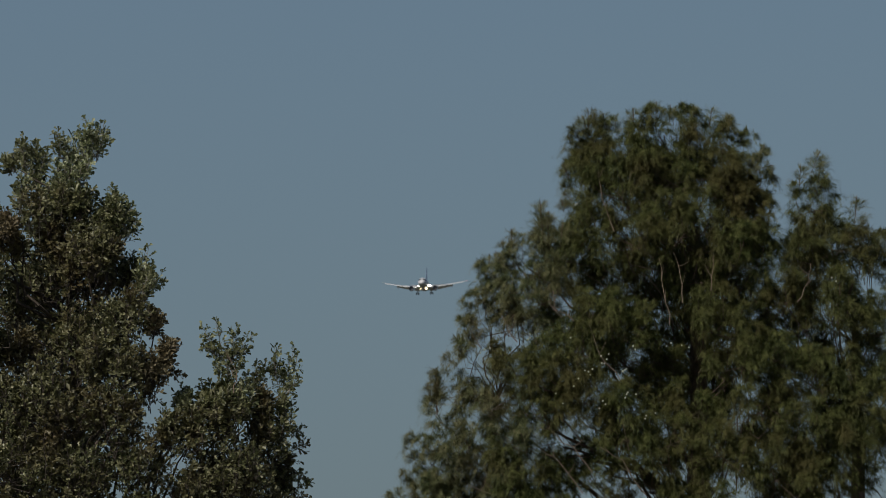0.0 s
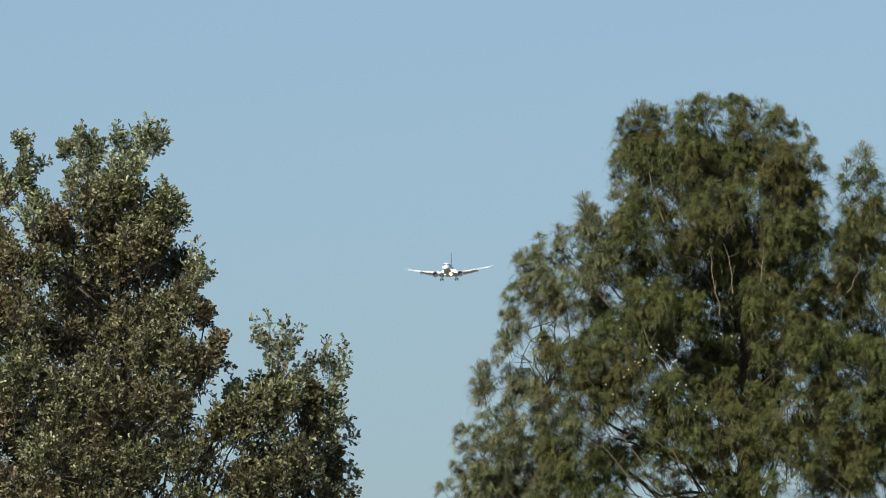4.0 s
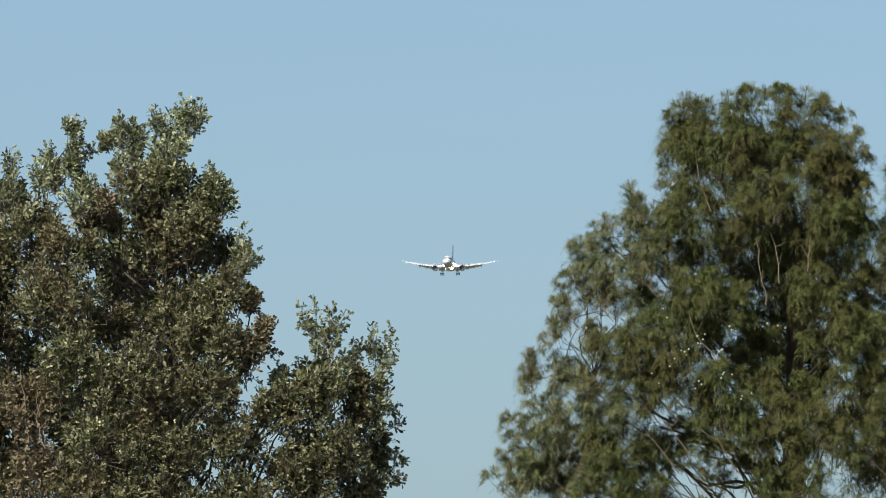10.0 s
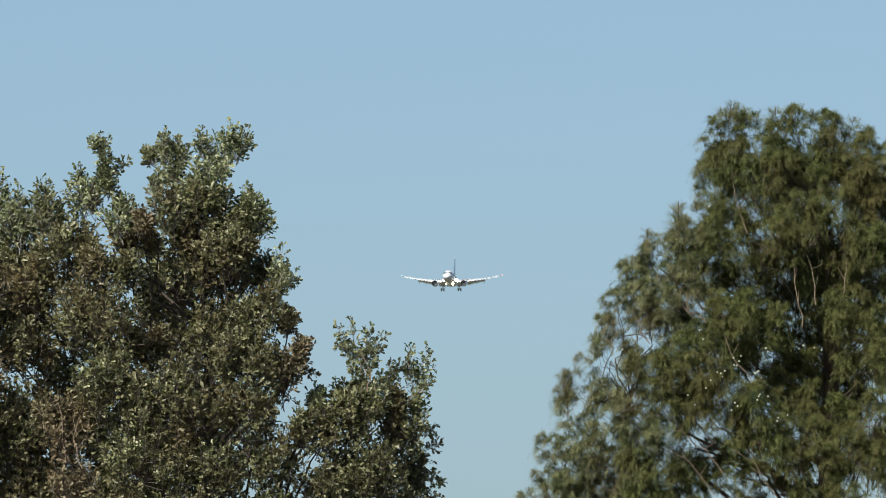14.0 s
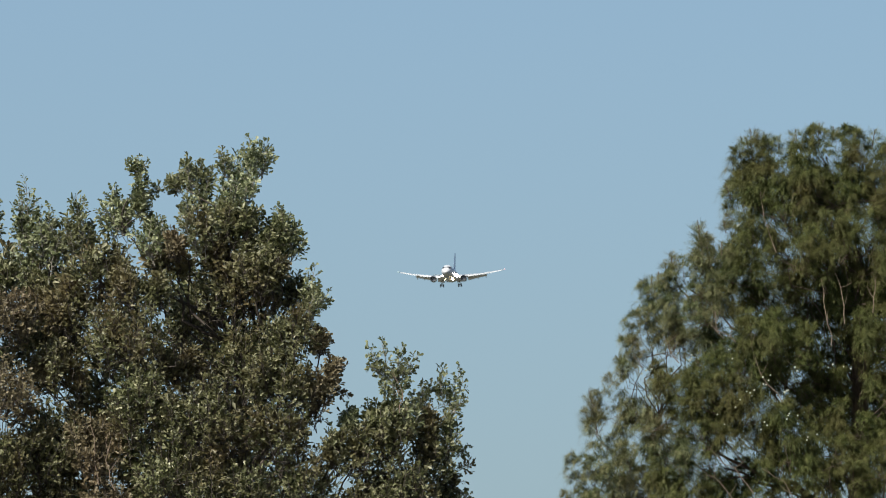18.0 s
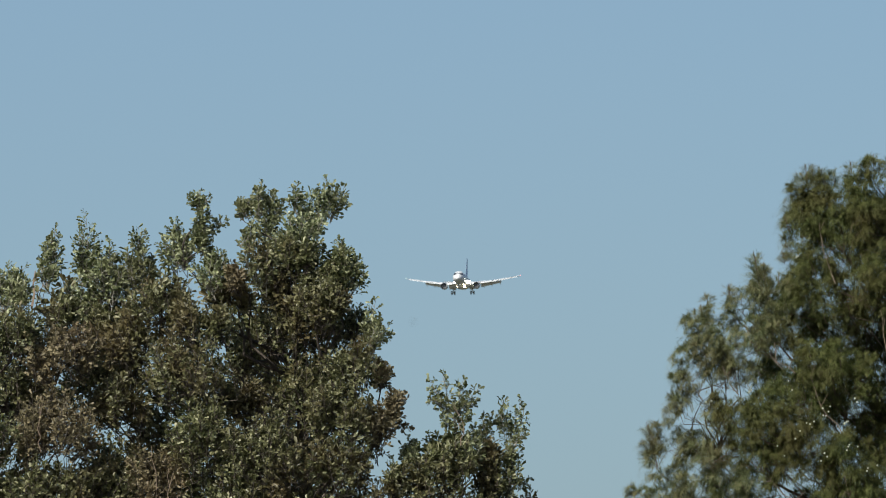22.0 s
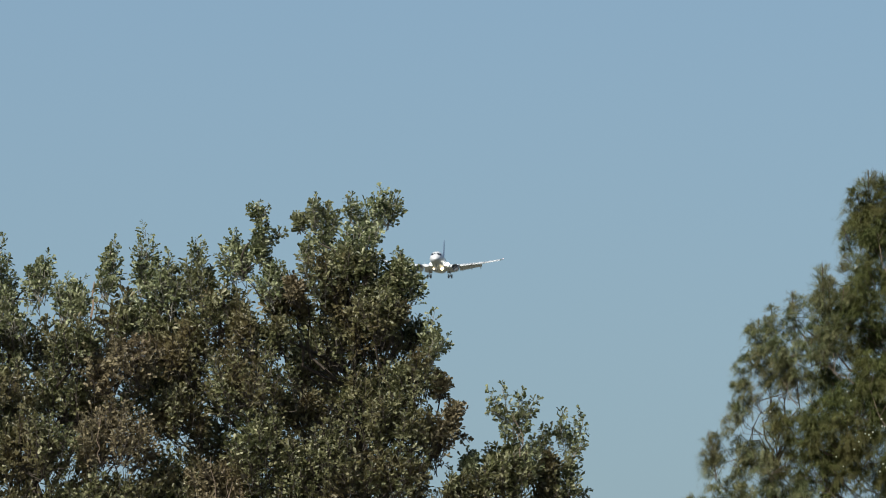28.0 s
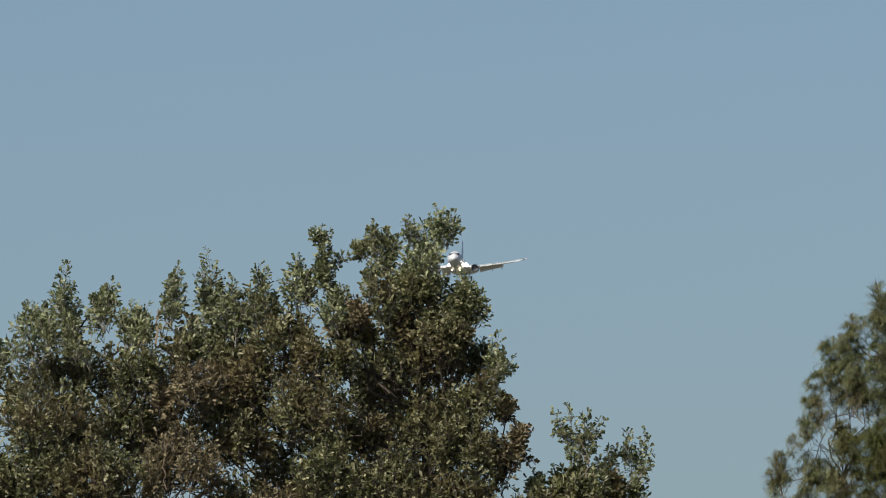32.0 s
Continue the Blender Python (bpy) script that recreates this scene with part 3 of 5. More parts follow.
bough(main_oak, -2.08, 162.94, 12.48, 0.20, 0.25, br)
bough(main_oak, -2.31, 162.82, 12.19, 0.35, 0.34, br)
spire(main_oak, (-2.22, 163.23, 12.42), (-1.87, 163.13, 12.57), 0.23, br)
spire(main_oak, (-2.22, 163.21, 12.26), (-1.85, 163.11, 12.11), 0.20, br)
bough(main_oak, -3.41, 163.87, 13.75, 0.66, 0.53, g, dens=0.9)
bough(main_oak, -3.27, 164.00, 12.87, 0.66, 0.60, g, dens=0.9)
bough(main_oak, -2.84, 162.77, 12.42, 0.62, 0.55, g)
bough(main_oak, -3.78, 162.67, 11.83, 0.86, 0.66, g, dens=0.85)
bough(main_oak, -2.81, 162.66, 11.66, 0.58, 0.51, g, dens=0.9)
bough(main_oak, -3.33, 162.61, 10.81, 0.69, 0.66, g, dens=0.6)
bough(main_oak, -4.24, 162.69, 11.05, 0.86, 0.66, g, dens=0.55)
bough(main_oak, -4.24, 163.80, 12.64, 0.49, 0.49, g, dens=0.9)
bough(main_oak, -2.45, 162.69, 10.97, 0.55, 0.47, g, dens=0.7)
bough(main_oak, -2.37, 162.74, 10.27, 0.55, 0.47, g, dens=0.7)
bough(main_oak, -3.77, 162.67, 10.11, 0.86, 0.62, g, dens=0.6)
bough(main_oak, -2.99, 162.68, 9.96, 0.70, 0.55, g)
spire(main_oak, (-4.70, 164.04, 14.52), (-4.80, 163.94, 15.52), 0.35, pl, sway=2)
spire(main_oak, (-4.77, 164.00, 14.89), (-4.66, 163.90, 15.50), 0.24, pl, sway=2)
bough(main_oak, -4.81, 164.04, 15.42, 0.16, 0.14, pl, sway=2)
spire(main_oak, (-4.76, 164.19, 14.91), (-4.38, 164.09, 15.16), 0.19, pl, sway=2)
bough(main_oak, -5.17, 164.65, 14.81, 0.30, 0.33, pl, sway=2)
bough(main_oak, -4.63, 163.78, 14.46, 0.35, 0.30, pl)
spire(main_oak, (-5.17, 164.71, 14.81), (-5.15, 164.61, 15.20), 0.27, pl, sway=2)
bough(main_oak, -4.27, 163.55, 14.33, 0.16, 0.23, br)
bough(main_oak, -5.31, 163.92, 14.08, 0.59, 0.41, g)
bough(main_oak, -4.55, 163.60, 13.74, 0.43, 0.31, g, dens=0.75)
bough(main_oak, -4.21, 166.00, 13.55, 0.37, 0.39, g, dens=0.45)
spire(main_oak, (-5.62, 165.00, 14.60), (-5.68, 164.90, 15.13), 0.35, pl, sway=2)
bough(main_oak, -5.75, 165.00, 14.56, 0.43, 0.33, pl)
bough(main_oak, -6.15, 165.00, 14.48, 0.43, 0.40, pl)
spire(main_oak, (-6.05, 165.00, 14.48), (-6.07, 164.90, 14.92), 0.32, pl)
bough(main_oak, -5.79, 164.33, 13.60, 0.67, 0.51, g, dens=0.93)
bough(main_oak, -4.97, 163.19, 13.00, 0.74, 0.59, g)
bough(main_oak, -5.98, 163.90, 12.63, 0.61, 0.50, g)
bough(main_oak, -4.72, 162.89, 12.08, 0.70, 0.62, g)
bough(main_oak, -5.43, 163.12, 11.43, 0.47, 0.62, br, dens=0.62)
bough(main_oak, -6.07, 163.59, 11.58, 0.55, 0.63, g)
bough(main_oak, -5.19, 163.00, 10.52, 0.62, 0.55, br, dens=0.62)
bough(main_oak, -5.99, 163.51, 10.55, 0.70, 0.63, g)
bough(main_oak, -4.56, 162.79, 10.28, 0.70, 0.55, g, dens=0.55)
bough(main_oak, -1.28, 163.14, 11.59, 0.55, 0.41, g)
bough(main_oak, -1.30, 163.30, 11.89, 0.36, 0.31, g)
bough(main_oak, -0.99, 163.30, 11.86, 0.30, 0.28, pl)
bough(main_oak, -1.52, 163.20, 11.82, 0.23, 0.25, g)
bough(main_oak, -0.77, 163.50, 11.81, 0.25, 0.27, g)
bough(main_oak, -0.45, 163.70, 11.80, 0.19, 0.28, pl)
bough(main_oak, -1.80, 163.10, 11.81, 0.20, 0.20, pl)
bough(main_oak, -0.66, 163.59, 11.42, 0.39, 0.47, g)
bough(main_oak, -1.75, 162.91, 11.42, 0.35, 0.39, g)
bough(main_oak, -1.13, 163.21, 10.85, 0.70, 0.52, g)
bough(main_oak, -0.49, 164.20, 10.82, 0.31, 0.49, g, dens=0.91)
bough(main_oak, -1.71, 162.92, 10.63, 0.51, 0.47, g)
bough(main_oak, -0.74, 163.56, 10.28, 0.45, 0.43, g)
bough(main_oak, -1.44, 163.10, 10.06, 0.62, 0.47, g)
bough(main_oak, -2.06, 162.80, 11.45, 0.27, 0.35, g, dens=0.8)
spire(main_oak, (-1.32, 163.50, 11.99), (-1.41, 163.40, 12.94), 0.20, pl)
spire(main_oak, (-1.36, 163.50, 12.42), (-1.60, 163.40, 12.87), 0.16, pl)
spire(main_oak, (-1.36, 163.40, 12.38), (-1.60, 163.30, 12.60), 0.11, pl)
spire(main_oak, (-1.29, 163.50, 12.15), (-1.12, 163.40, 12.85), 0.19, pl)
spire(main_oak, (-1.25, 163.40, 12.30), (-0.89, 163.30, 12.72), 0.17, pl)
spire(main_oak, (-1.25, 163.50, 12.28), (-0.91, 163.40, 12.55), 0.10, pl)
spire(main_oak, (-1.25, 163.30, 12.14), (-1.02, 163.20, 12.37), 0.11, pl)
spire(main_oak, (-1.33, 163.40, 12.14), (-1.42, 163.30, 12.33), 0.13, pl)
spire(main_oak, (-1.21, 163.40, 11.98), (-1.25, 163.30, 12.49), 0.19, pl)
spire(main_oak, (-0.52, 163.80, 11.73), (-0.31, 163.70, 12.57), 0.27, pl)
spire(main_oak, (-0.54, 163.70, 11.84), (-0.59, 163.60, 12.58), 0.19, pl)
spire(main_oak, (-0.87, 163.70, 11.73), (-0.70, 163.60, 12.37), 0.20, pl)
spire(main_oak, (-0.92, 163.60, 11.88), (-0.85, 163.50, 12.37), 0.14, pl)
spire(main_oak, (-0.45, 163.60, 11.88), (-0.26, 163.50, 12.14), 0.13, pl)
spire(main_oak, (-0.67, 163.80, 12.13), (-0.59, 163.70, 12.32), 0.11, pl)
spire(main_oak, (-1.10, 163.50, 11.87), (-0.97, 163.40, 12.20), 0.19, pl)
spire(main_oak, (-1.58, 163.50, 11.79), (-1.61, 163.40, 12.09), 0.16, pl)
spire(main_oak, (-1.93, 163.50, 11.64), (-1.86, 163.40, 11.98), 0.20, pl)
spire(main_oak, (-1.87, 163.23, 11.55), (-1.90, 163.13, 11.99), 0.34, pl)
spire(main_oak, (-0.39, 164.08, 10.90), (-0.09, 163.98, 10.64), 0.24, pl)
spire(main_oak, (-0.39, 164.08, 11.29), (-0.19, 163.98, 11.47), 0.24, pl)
bough(main_oak, -4.27, 166.60, 12.40, 1.76, 1.28, g, dens=0.35)
bough(main_oak, -3.43, 166.60, 11.37, 0.92, 1.12, g, dens=0.4)
bough(main_oak, -3.62, 165.90, 13.95, 0.87, 0.64, g, dens=0.4)
bough(main_oak, -5.46, 166.20, 13.33, 1.03, 0.80, g, dens=0.35)
bough(main_oak, -3.99, 167.00, 13.80, 0.56, 0.50, g, dens=0.45)
bough(main_oak, -3.81, 167.00, 12.98, 0.56, 0.50, g, dens=0.45)
bough(main_oak, -5.65, 167.00, 12.26, 0.56, 0.50, g, dens=0.45)
bough(main_oak, -1.23, 165.90, 10.92, 0.71, 0.56, g, dens=0.4)
bough(main_oak, -5.38, 164.00, 9.16, 2.04, 1.18, g, dens=0.22)
bough(main_oak, -2.86, 164.00, 9.08, 2.20, 1.18, g, dens=0.22)
bough(main_oak, -4.28, 167.20, 9.31, 2.64, 1.52, g, dens=0.2)
bough(main_oak, -1.38, 165.00, 9.21, 1.19, 0.87, g, dens=0.25)
bare_twig(main_oak, (-5.34, 162.76, 10.90), (-5.36, 162.78, 11.37), (-5.44, 162.89, 11.92))
bare_twig(main_oak, (-5.10, 162.65, 10.81), (-5.24, 162.72, 11.21), (-5.20, 162.72, 11.60))
bare_twig(main_oak, (-1.16, 162.96, 11.89), (-1.13, 163.03, 12.17), (-1.27, 163.00, 12.44))
bough(main_oak, -4.78, 164.04, 14.88, 0.17, 0.24, pl, sway=2)
bough(main_oak, -4.61, 164.00, 14.64, 0.20, 0.19, pl)
bough(main_oak, -5.06, 164.43, 14.78, 0.24, 0.31, pl)
spire(main_oak, (-0.35, 164.12, 11.13), (-0.13, 164.02, 11.25), 0.24, g)
spire(main_oak, (-0.42, 164.07, 10.42), (-0.15, 163.97, 10.45), 0.27, g)
spire(main_oak, (-2.70, 163.57, 13.97), (-2.47, 163.47, 14.40), 0.27, pl)
spire(main_oak, (-2.31, 163.41, 13.29), (-2.13, 163.31, 13.60), 0.23, pl)
bough(main_oak, -5.16, 164.40, 11.70, 0.41, 0.49, g, dens=0.7)
bough(main_oak, -4.97, 163.51, 13.76, 0.35, 0.35, g)
bough(main_oak, -5.51, 164.20, 11.53, 0.71, 0.63, g, dens=0.6)
bough(main_oak, -4.93, 166.00, 11.08, 1.03, 0.87, g, dens=0.45)
bough(main_oak, -4.25, 164.30, 10.98, 0.87, 0.71, g, dens=0.45)
bough(main_oak, -6.34, 165.60, 11.14, 0.95, 0.79, g, dens=0.45)
bough(main_oak, -3.79, 165.20, 11.66, 0.87, 0.71, g, dens=0.45)
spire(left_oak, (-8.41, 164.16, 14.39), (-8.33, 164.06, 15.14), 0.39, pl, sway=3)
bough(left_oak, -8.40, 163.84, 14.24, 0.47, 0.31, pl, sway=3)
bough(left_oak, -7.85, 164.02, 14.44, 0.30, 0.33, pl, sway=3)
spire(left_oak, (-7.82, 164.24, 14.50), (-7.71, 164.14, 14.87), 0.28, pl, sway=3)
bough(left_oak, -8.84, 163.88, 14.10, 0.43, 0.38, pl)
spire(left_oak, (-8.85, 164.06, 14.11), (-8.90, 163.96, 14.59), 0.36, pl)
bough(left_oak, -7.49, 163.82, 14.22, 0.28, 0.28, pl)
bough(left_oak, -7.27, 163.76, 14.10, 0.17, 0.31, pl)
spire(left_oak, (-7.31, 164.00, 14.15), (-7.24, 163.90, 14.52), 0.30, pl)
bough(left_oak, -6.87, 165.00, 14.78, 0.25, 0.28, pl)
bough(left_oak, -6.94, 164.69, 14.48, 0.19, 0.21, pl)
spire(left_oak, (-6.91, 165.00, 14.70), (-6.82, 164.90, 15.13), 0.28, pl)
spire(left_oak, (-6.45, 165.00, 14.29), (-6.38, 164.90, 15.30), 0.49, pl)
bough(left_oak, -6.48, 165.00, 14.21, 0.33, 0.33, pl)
bough(left_oak, -6.72, 163.97, 13.94, 0.39, 0.24, g)
bough(left_oak, -8.34, 164.71, 13.71, 0.79, 0.51, g, dens=0.71)
bough(left_oak, -7.32, 163.33, 13.59, 0.51, 0.39, g)
bough(left_oak, -8.57, 162.98, 12.85, 0.82, 0.66, g)
bough(left_oak, -7.52, 163.90, 12.85, 0.75, 0.59, g, dens=0.79)
bough(left_oak, -6.71, 163.44, 13.31, 0.70, 0.51, br)
bough(left_oak, -6.05, 165.00, 13.89, 0.59, 0.43, g)
bough(left_oak, -6.14, 164.99, 13.09, 0.75, 0.63, g, dens=0.76)
bough(left_oak, -8.02, 162.69, 12.11, 0.86, 0.62, g)
bough(left_oak, -6.78, 162.94, 12.18, 0.78, 0.62, br)
bough(left_oak, -8.89, 162.87, 12.06, 0.78, 0.62, g)
bough(left_oak, -9.58, 164.43, 13.91, 0.55, 0.51, pl)
bough(left_oak, -9.96, 164.01, 12.94, 0.71, 0.71, pl)
bough(left_oak, -9.54, 163.20, 11.94, 0.78, 0.70, g)
bough(left_oak, -8.19, 166.40, 13.07, 1.91, 1.20, g, dens=0.35)
bough(left_oak, -8.00, 165.00, 11.07, 2.37, 1.34, g, dens=0.22)
bough(left_oak, -9.86, 165.80, 11.15, 1.19, 1.19, g, dens=0.22)
bough(left_oak, -6.56, 165.90, 14.12, 0.71, 0.48, g, dens=0.35)
bare_twig(left_oak, (-7.09, 163.38, 13.91), (-7.08, 164.19, 14.47), thick=0.018)
bare_twig(left_oak, (-6.98, 162.50, 11.84), (-6.98, 162.55, 12.16), (-6.98, 162.66, 12.54))
bare_twig(left_oak, (-6.46, 163.17, 13.05), (-6.51, 163.26, 13.26), (-6.54, 163.32, 13.38))
bough(left_oak, -8.38, 164.30, 14.58, 0.33, 0.27, pl, sway=3)
bough(left_oak, -7.90, 164.25, 14.60, 0.25, 0.25, pl, sway=3)
bough(left_oak, -8.73, 164.15, 14.37, 0.31, 0.27, pl)
bough(left_oak, -7.46, 164.02, 14.38, 0.25, 0.20, pl)
bough(left_oak, -5.96, 165.00, 14.52, 0.40, 0.32, pl)
bough(left_oak, -6.39, 165.00, 14.69, 0.24, 0.32, pl)
bough(left_oak, -5.64, 165.00, 14.51, 0.32, 0.32, pl)
bough(left_oak, -8.19, 163.64, 14.05, 0.39, 0.28, pl, dens=0.99)
bough(left_oak, -7.21, 162.68, 11.31, 0.86, 0.56, g, dens=0.8)
bough(left_oak, -8.19, 162.62, 11.25, 0.78, 0.56, g, dens=0.8)
bough(left_oak, -6.33, 163.10, 11.36, 0.74, 0.55, g, dens=0.8)
plume(cypress, 4.40, 188.89, 17.70, 0.33, 0.34, sway=4)
feather(cypress, (4.39, 188.81, 17.53), (4.38, 188.71, 18.13), 0.45, sway=4)
plume(cypress, 4.98, 188.69, 17.61, 0.47, 0.38, sway=4)
plume(cypress, 5.59, 188.72, 17.74, 0.50, 0.36, sway=4)
plume(cypress, 6.25, 188.70, 17.69, 0.47, 0.36, sway=4)
plume(cypress, 6.65, 188.60, 17.45, 0.27, 0.33, sway=4)
feather(cypress, (4.83, 188.72, 17.57), (4.81, 188.62, 17.99), 0.33, sway=4)
feather(cypress, (5.12, 188.73, 17.66), (5.10, 188.63, 18.10), 0.45, sway=4)
feather(cypress, (5.46, 188.73, 17.70), (5.49, 188.63, 18.22), 0.31, sway=4)
feather(cypress, (5.68, 188.75, 17.74), (5.72, 188.65, 18.15), 0.42, sway=4)
feather(cypress, (6.05, 188.75, 17.74), (6.10, 188.65, 18.09), 0.27, sway=4)
feather(cypress, (6.32, 188.73, 17.69), (6.39, 188.63, 18.10), 0.47, sway=4)
feather(cypress, (6.59, 188.69, 17.57), (6.66, 188.59, 17.97), 0.36, sway=4)
feather(cypress, (4.12, 188.77, 17.35), (4.05, 188.67, 17.66), 0.31)
feather(cypress, (4.06, 188.52, 16.88), (3.93, 188.42, 17.19), 0.31)
feather(cypress, (4.10, 188.33, 16.50), (3.92, 188.23, 16.69), 0.27)
feather(cypress, (4.58, 188.85, 17.67), (4.65, 188.75, 18.02), 0.31, sway=4)
plume(cypress, 4.18, 189.49, 17.02, 0.28, 0.40, dens=0.34)
plume(cypress, 4.22, 188.54, 17.01, 0.31, 0.43)
plume(cypress, 4.80, 189.29, 16.86, 0.51, 0.43, dens=0.34)
plume(cypress, 4.83, 188.34, 16.85, 0.56, 0.47)
plume(cypress, 5.54, 189.26, 16.94, 0.58, 0.45, dens=0.34)
plume(cypress, 5.57, 188.31, 16.93, 0.63, 0.49)
plume(cypress, 6.34, 189.25, 16.88, 0.48, 0.45, dens=0.34)
plume(cypress, 6.36, 188.30, 16.88, 0.52, 0.49)
plume(cypress, 7.10, 188.54, 17.13, 0.27, 0.29, sway=8, dens=0.6, pale=True)
feather(cypress, (7.05, 188.52, 17.11), (7.19, 188.42, 17.45), 0.36, sway=8)
feather(cypress, (7.14, 188.49, 17.02), (7.36, 188.39, 17.08), 0.23, sway=8)
plume(cypress, 6.87, 189.11, 16.36, 0.35, 0.41, dens=0.34)
plume(cypress, 6.89, 188.16, 16.36, 0.38, 0.45)
plume(cypress, 4.28, 189.12, 16.21, 0.35, 0.40, dens=0.34)
plume(cypress, 4.32, 188.17, 16.21, 0.38, 0.43)
plume(cypress, 4.91, 188.94, 15.96, 0.56, 0.48, dens=0.34)
plume(cypress, 4.94, 187.99, 15.96, 0.61, 0.52)
plume(cypress, 5.82, 188.92, 16.04, 0.65, 0.48, dens=0.34)
plume(cypress, 5.84, 187.97, 16.04, 0.70, 0.52)
plume(cypress, 6.67, 188.85, 15.62, 0.46, 0.46, dens=0.34)
plume(cypress, 6.69, 187.90, 15.62, 0.50, 0.50)
plume(cypress, 7.13, 189.00, 15.89, 0.22, 0.41, dens=0.34)
plume(cypress, 7.15, 188.05, 15.89, 0.23, 0.45, dens=0.6)
feather(cypress, (3.61, 188.17, 15.68), (3.46, 188.07, 16.56), 0.43, sway=5)
feather(cypress, (3.59, 188.17, 15.72), (3.44, 188.07, 16.65), 0.40, sway=5)
feather(cypress, (3.68, 188.10, 15.67), (3.60, 188.00, 16.46), 0.32, sway=5)
plume(cypress, 3.68, 188.17, 15.72, 0.34, 0.38, sway=5, dens=0.6, pale=True)
feather(cypress, (3.86, 188.13, 15.76), (3.86, 188.03, 16.25), 0.27, sway=5)
plume(cypress, 3.14, 188.37, 15.74, 0.27, 0.31, sway=5, dens=0.6, pale=True)
feather(cypress, (3.09, 188.37, 15.70), (3.05, 188.27, 16.10), 0.31, sway=5)
plume(cypress, 2.71, 188.45, 15.42, 0.27, 0.27, dens=0.6, pale=True, sway=9)
feather(cypress, (2.64, 188.49, 15.42), (2.64, 188.39, 15.74), 0.43, sway=9)
plume(cypress, 3.26, 188.13, 15.13, 0.43, 0.38, dens=0.6, pale=True, sway=9)
plume(cypress, 2.56, 188.38, 14.93, 0.25, 0.31, dens=0.6, pale=True, sway=9)
plume(cypress, 2.32, 188.41, 14.57, 0.23, 0.25, dens=0.6, sway=9, pale=True)
plume(cypress, 2.87, 188.14, 14.55, 0.47, 0.38, dens=0.8, sway=9, pale=True)
plume(cypress, 3.70, 190.33, 14.98, 0.46, 0.46, dens=0.34)
plume(cypress, 3.73, 189.38, 14.99, 0.50, 0.50, dens=0.72)
plume(cypress, 4.38, 189.80, 15.35, 0.47, 0.43, dens=0.34)
plume(cypress, 4.44, 190.30, 15.46, 0.51, 0.47, dens=0.81)
plume(cypress, 4.02, 188.67, 14.18, 0.55, 0.43, dens=0.34)
plume(cypress, 4.05, 187.72, 14.19, 0.59, 0.47)
plume(cypress, 3.20, 188.84, 13.93, 0.48, 0.38, dens=0.34)
plume(cypress, 3.24, 187.89, 13.94, 0.52, 0.41)
plume(cypress, 2.48, 188.21, 14.05, 0.38, 0.32, dens=0.6, sway=9, pale=True)
feather(cypress, (2.26, 188.35, 14.17), (2.06, 188.25, 14.39), 0.27, sway=9)
feather(cypress, (1.90, 188.39, 13.09), (1.74, 188.29, 13.97), 0.31, sway=6)
plume(cypress, 2.11, 188.32, 13.51, 0.32, 0.32, dens=0.6, pale=True)
plume(cypress, 2.65, 188.97, 13.36, 0.43, 0.35, dens=0.34)
plume(cypress, 2.69, 188.02, 13.37, 0.47, 0.38, pale=True)
plume(cypress, 3.46, 188.69, 13.28, 0.48, 0.35, dens=0.34)
plume(cypress, 3.50, 187.74, 13.30, 0.52, 0.38)
plume(cypress, 4.23, 188.54, 13.40, 0.48, 0.38, dens=0.34)
plume(cypress, 4.26, 187.59, 13.41, 0.52, 0.41)
plume(cypress, 4.85, 188.95, 14.60, 0.48, 0.48, dens=0.34)
plume(cypress, 4.88, 188.00, 14.61, 0.52, 0.52, dens=0.94)
plume(cypress, 5.68, 189.28, 15.02, 0.56, 0.48, dens=0.34)
plume(cypress, 5.74, 189.80, 15.13, 0.61, 0.52, dens=0.7)
plume(cypress, 6.42, 188.61, 14.65, 0.48, 0.48, dens=0.34)
plume(cypress, 6.44, 187.66, 14.65, 0.52, 0.52)
plume(cypress, 5.40, 189.82, 13.88, 0.55, 0.48, dens=0.34)
plume(cypress, 5.43, 188.87, 13.89, 0.60, 0.52, dens=0.74)
plume(cypress, 6.41, 190.90, 14.01, 0.55, 0.48, dens=0.6)
plume(cypress, 1.71, 188.48, 12.71, 0.34, 0.29, dens=0.6, pale=True)
feather(cypress, (1.65, 188.52, 12.64), (1.39, 188.42, 12.90), 0.29)
plume(cypress, 2.24, 189.09, 12.62, 0.40, 0.30, dens=0.34)
plume(cypress, 2.28, 188.14, 12.63, 0.43, 0.32, pale=True)
plume(cypress, 2.86, 188.82, 12.39, 0.41, 0.31, dens=0.34)
plume(cypress, 2.90, 187.87, 12.41, 0.45, 0.34, dens=0.8)
plume(cypress, 1.62, 188.53, 12.10, 0.29, 0.34, dens=0.6, pale=True)
plume(cypress, 1.40, 188.82, 11.83, 0.24, 0.22, dens=0.6, pale=True)
feather(cypress, (1.32, 188.78, 11.76), (1.24, 188.68, 12.01), 0.31)
plume(cypress, 2.18, 189.10, 11.87, 0.48, 0.35, dens=0.34)
plume(cypress, 2.22, 188.15, 11.89, 0.52, 0.38, pale=True)
plume(cypress, 3.08, 188.74, 11.66, 0.48, 0.35, dens=0.34)
plume(cypress, 3.12, 187.79, 11.68, 0.52, 0.38)
plume(cypress, 3.12, 187.80, 12.18, 0.50, 0.36)
plume(cypress, 3.44, 187.80, 11.90, 0.40, 0.31)
plume(cypress, 4.81, 188.42, 12.75, 0.48, 0.31, dens=0.34)
plume(cypress, 4.84, 187.47, 12.77, 0.52, 0.34, dens=0.7)
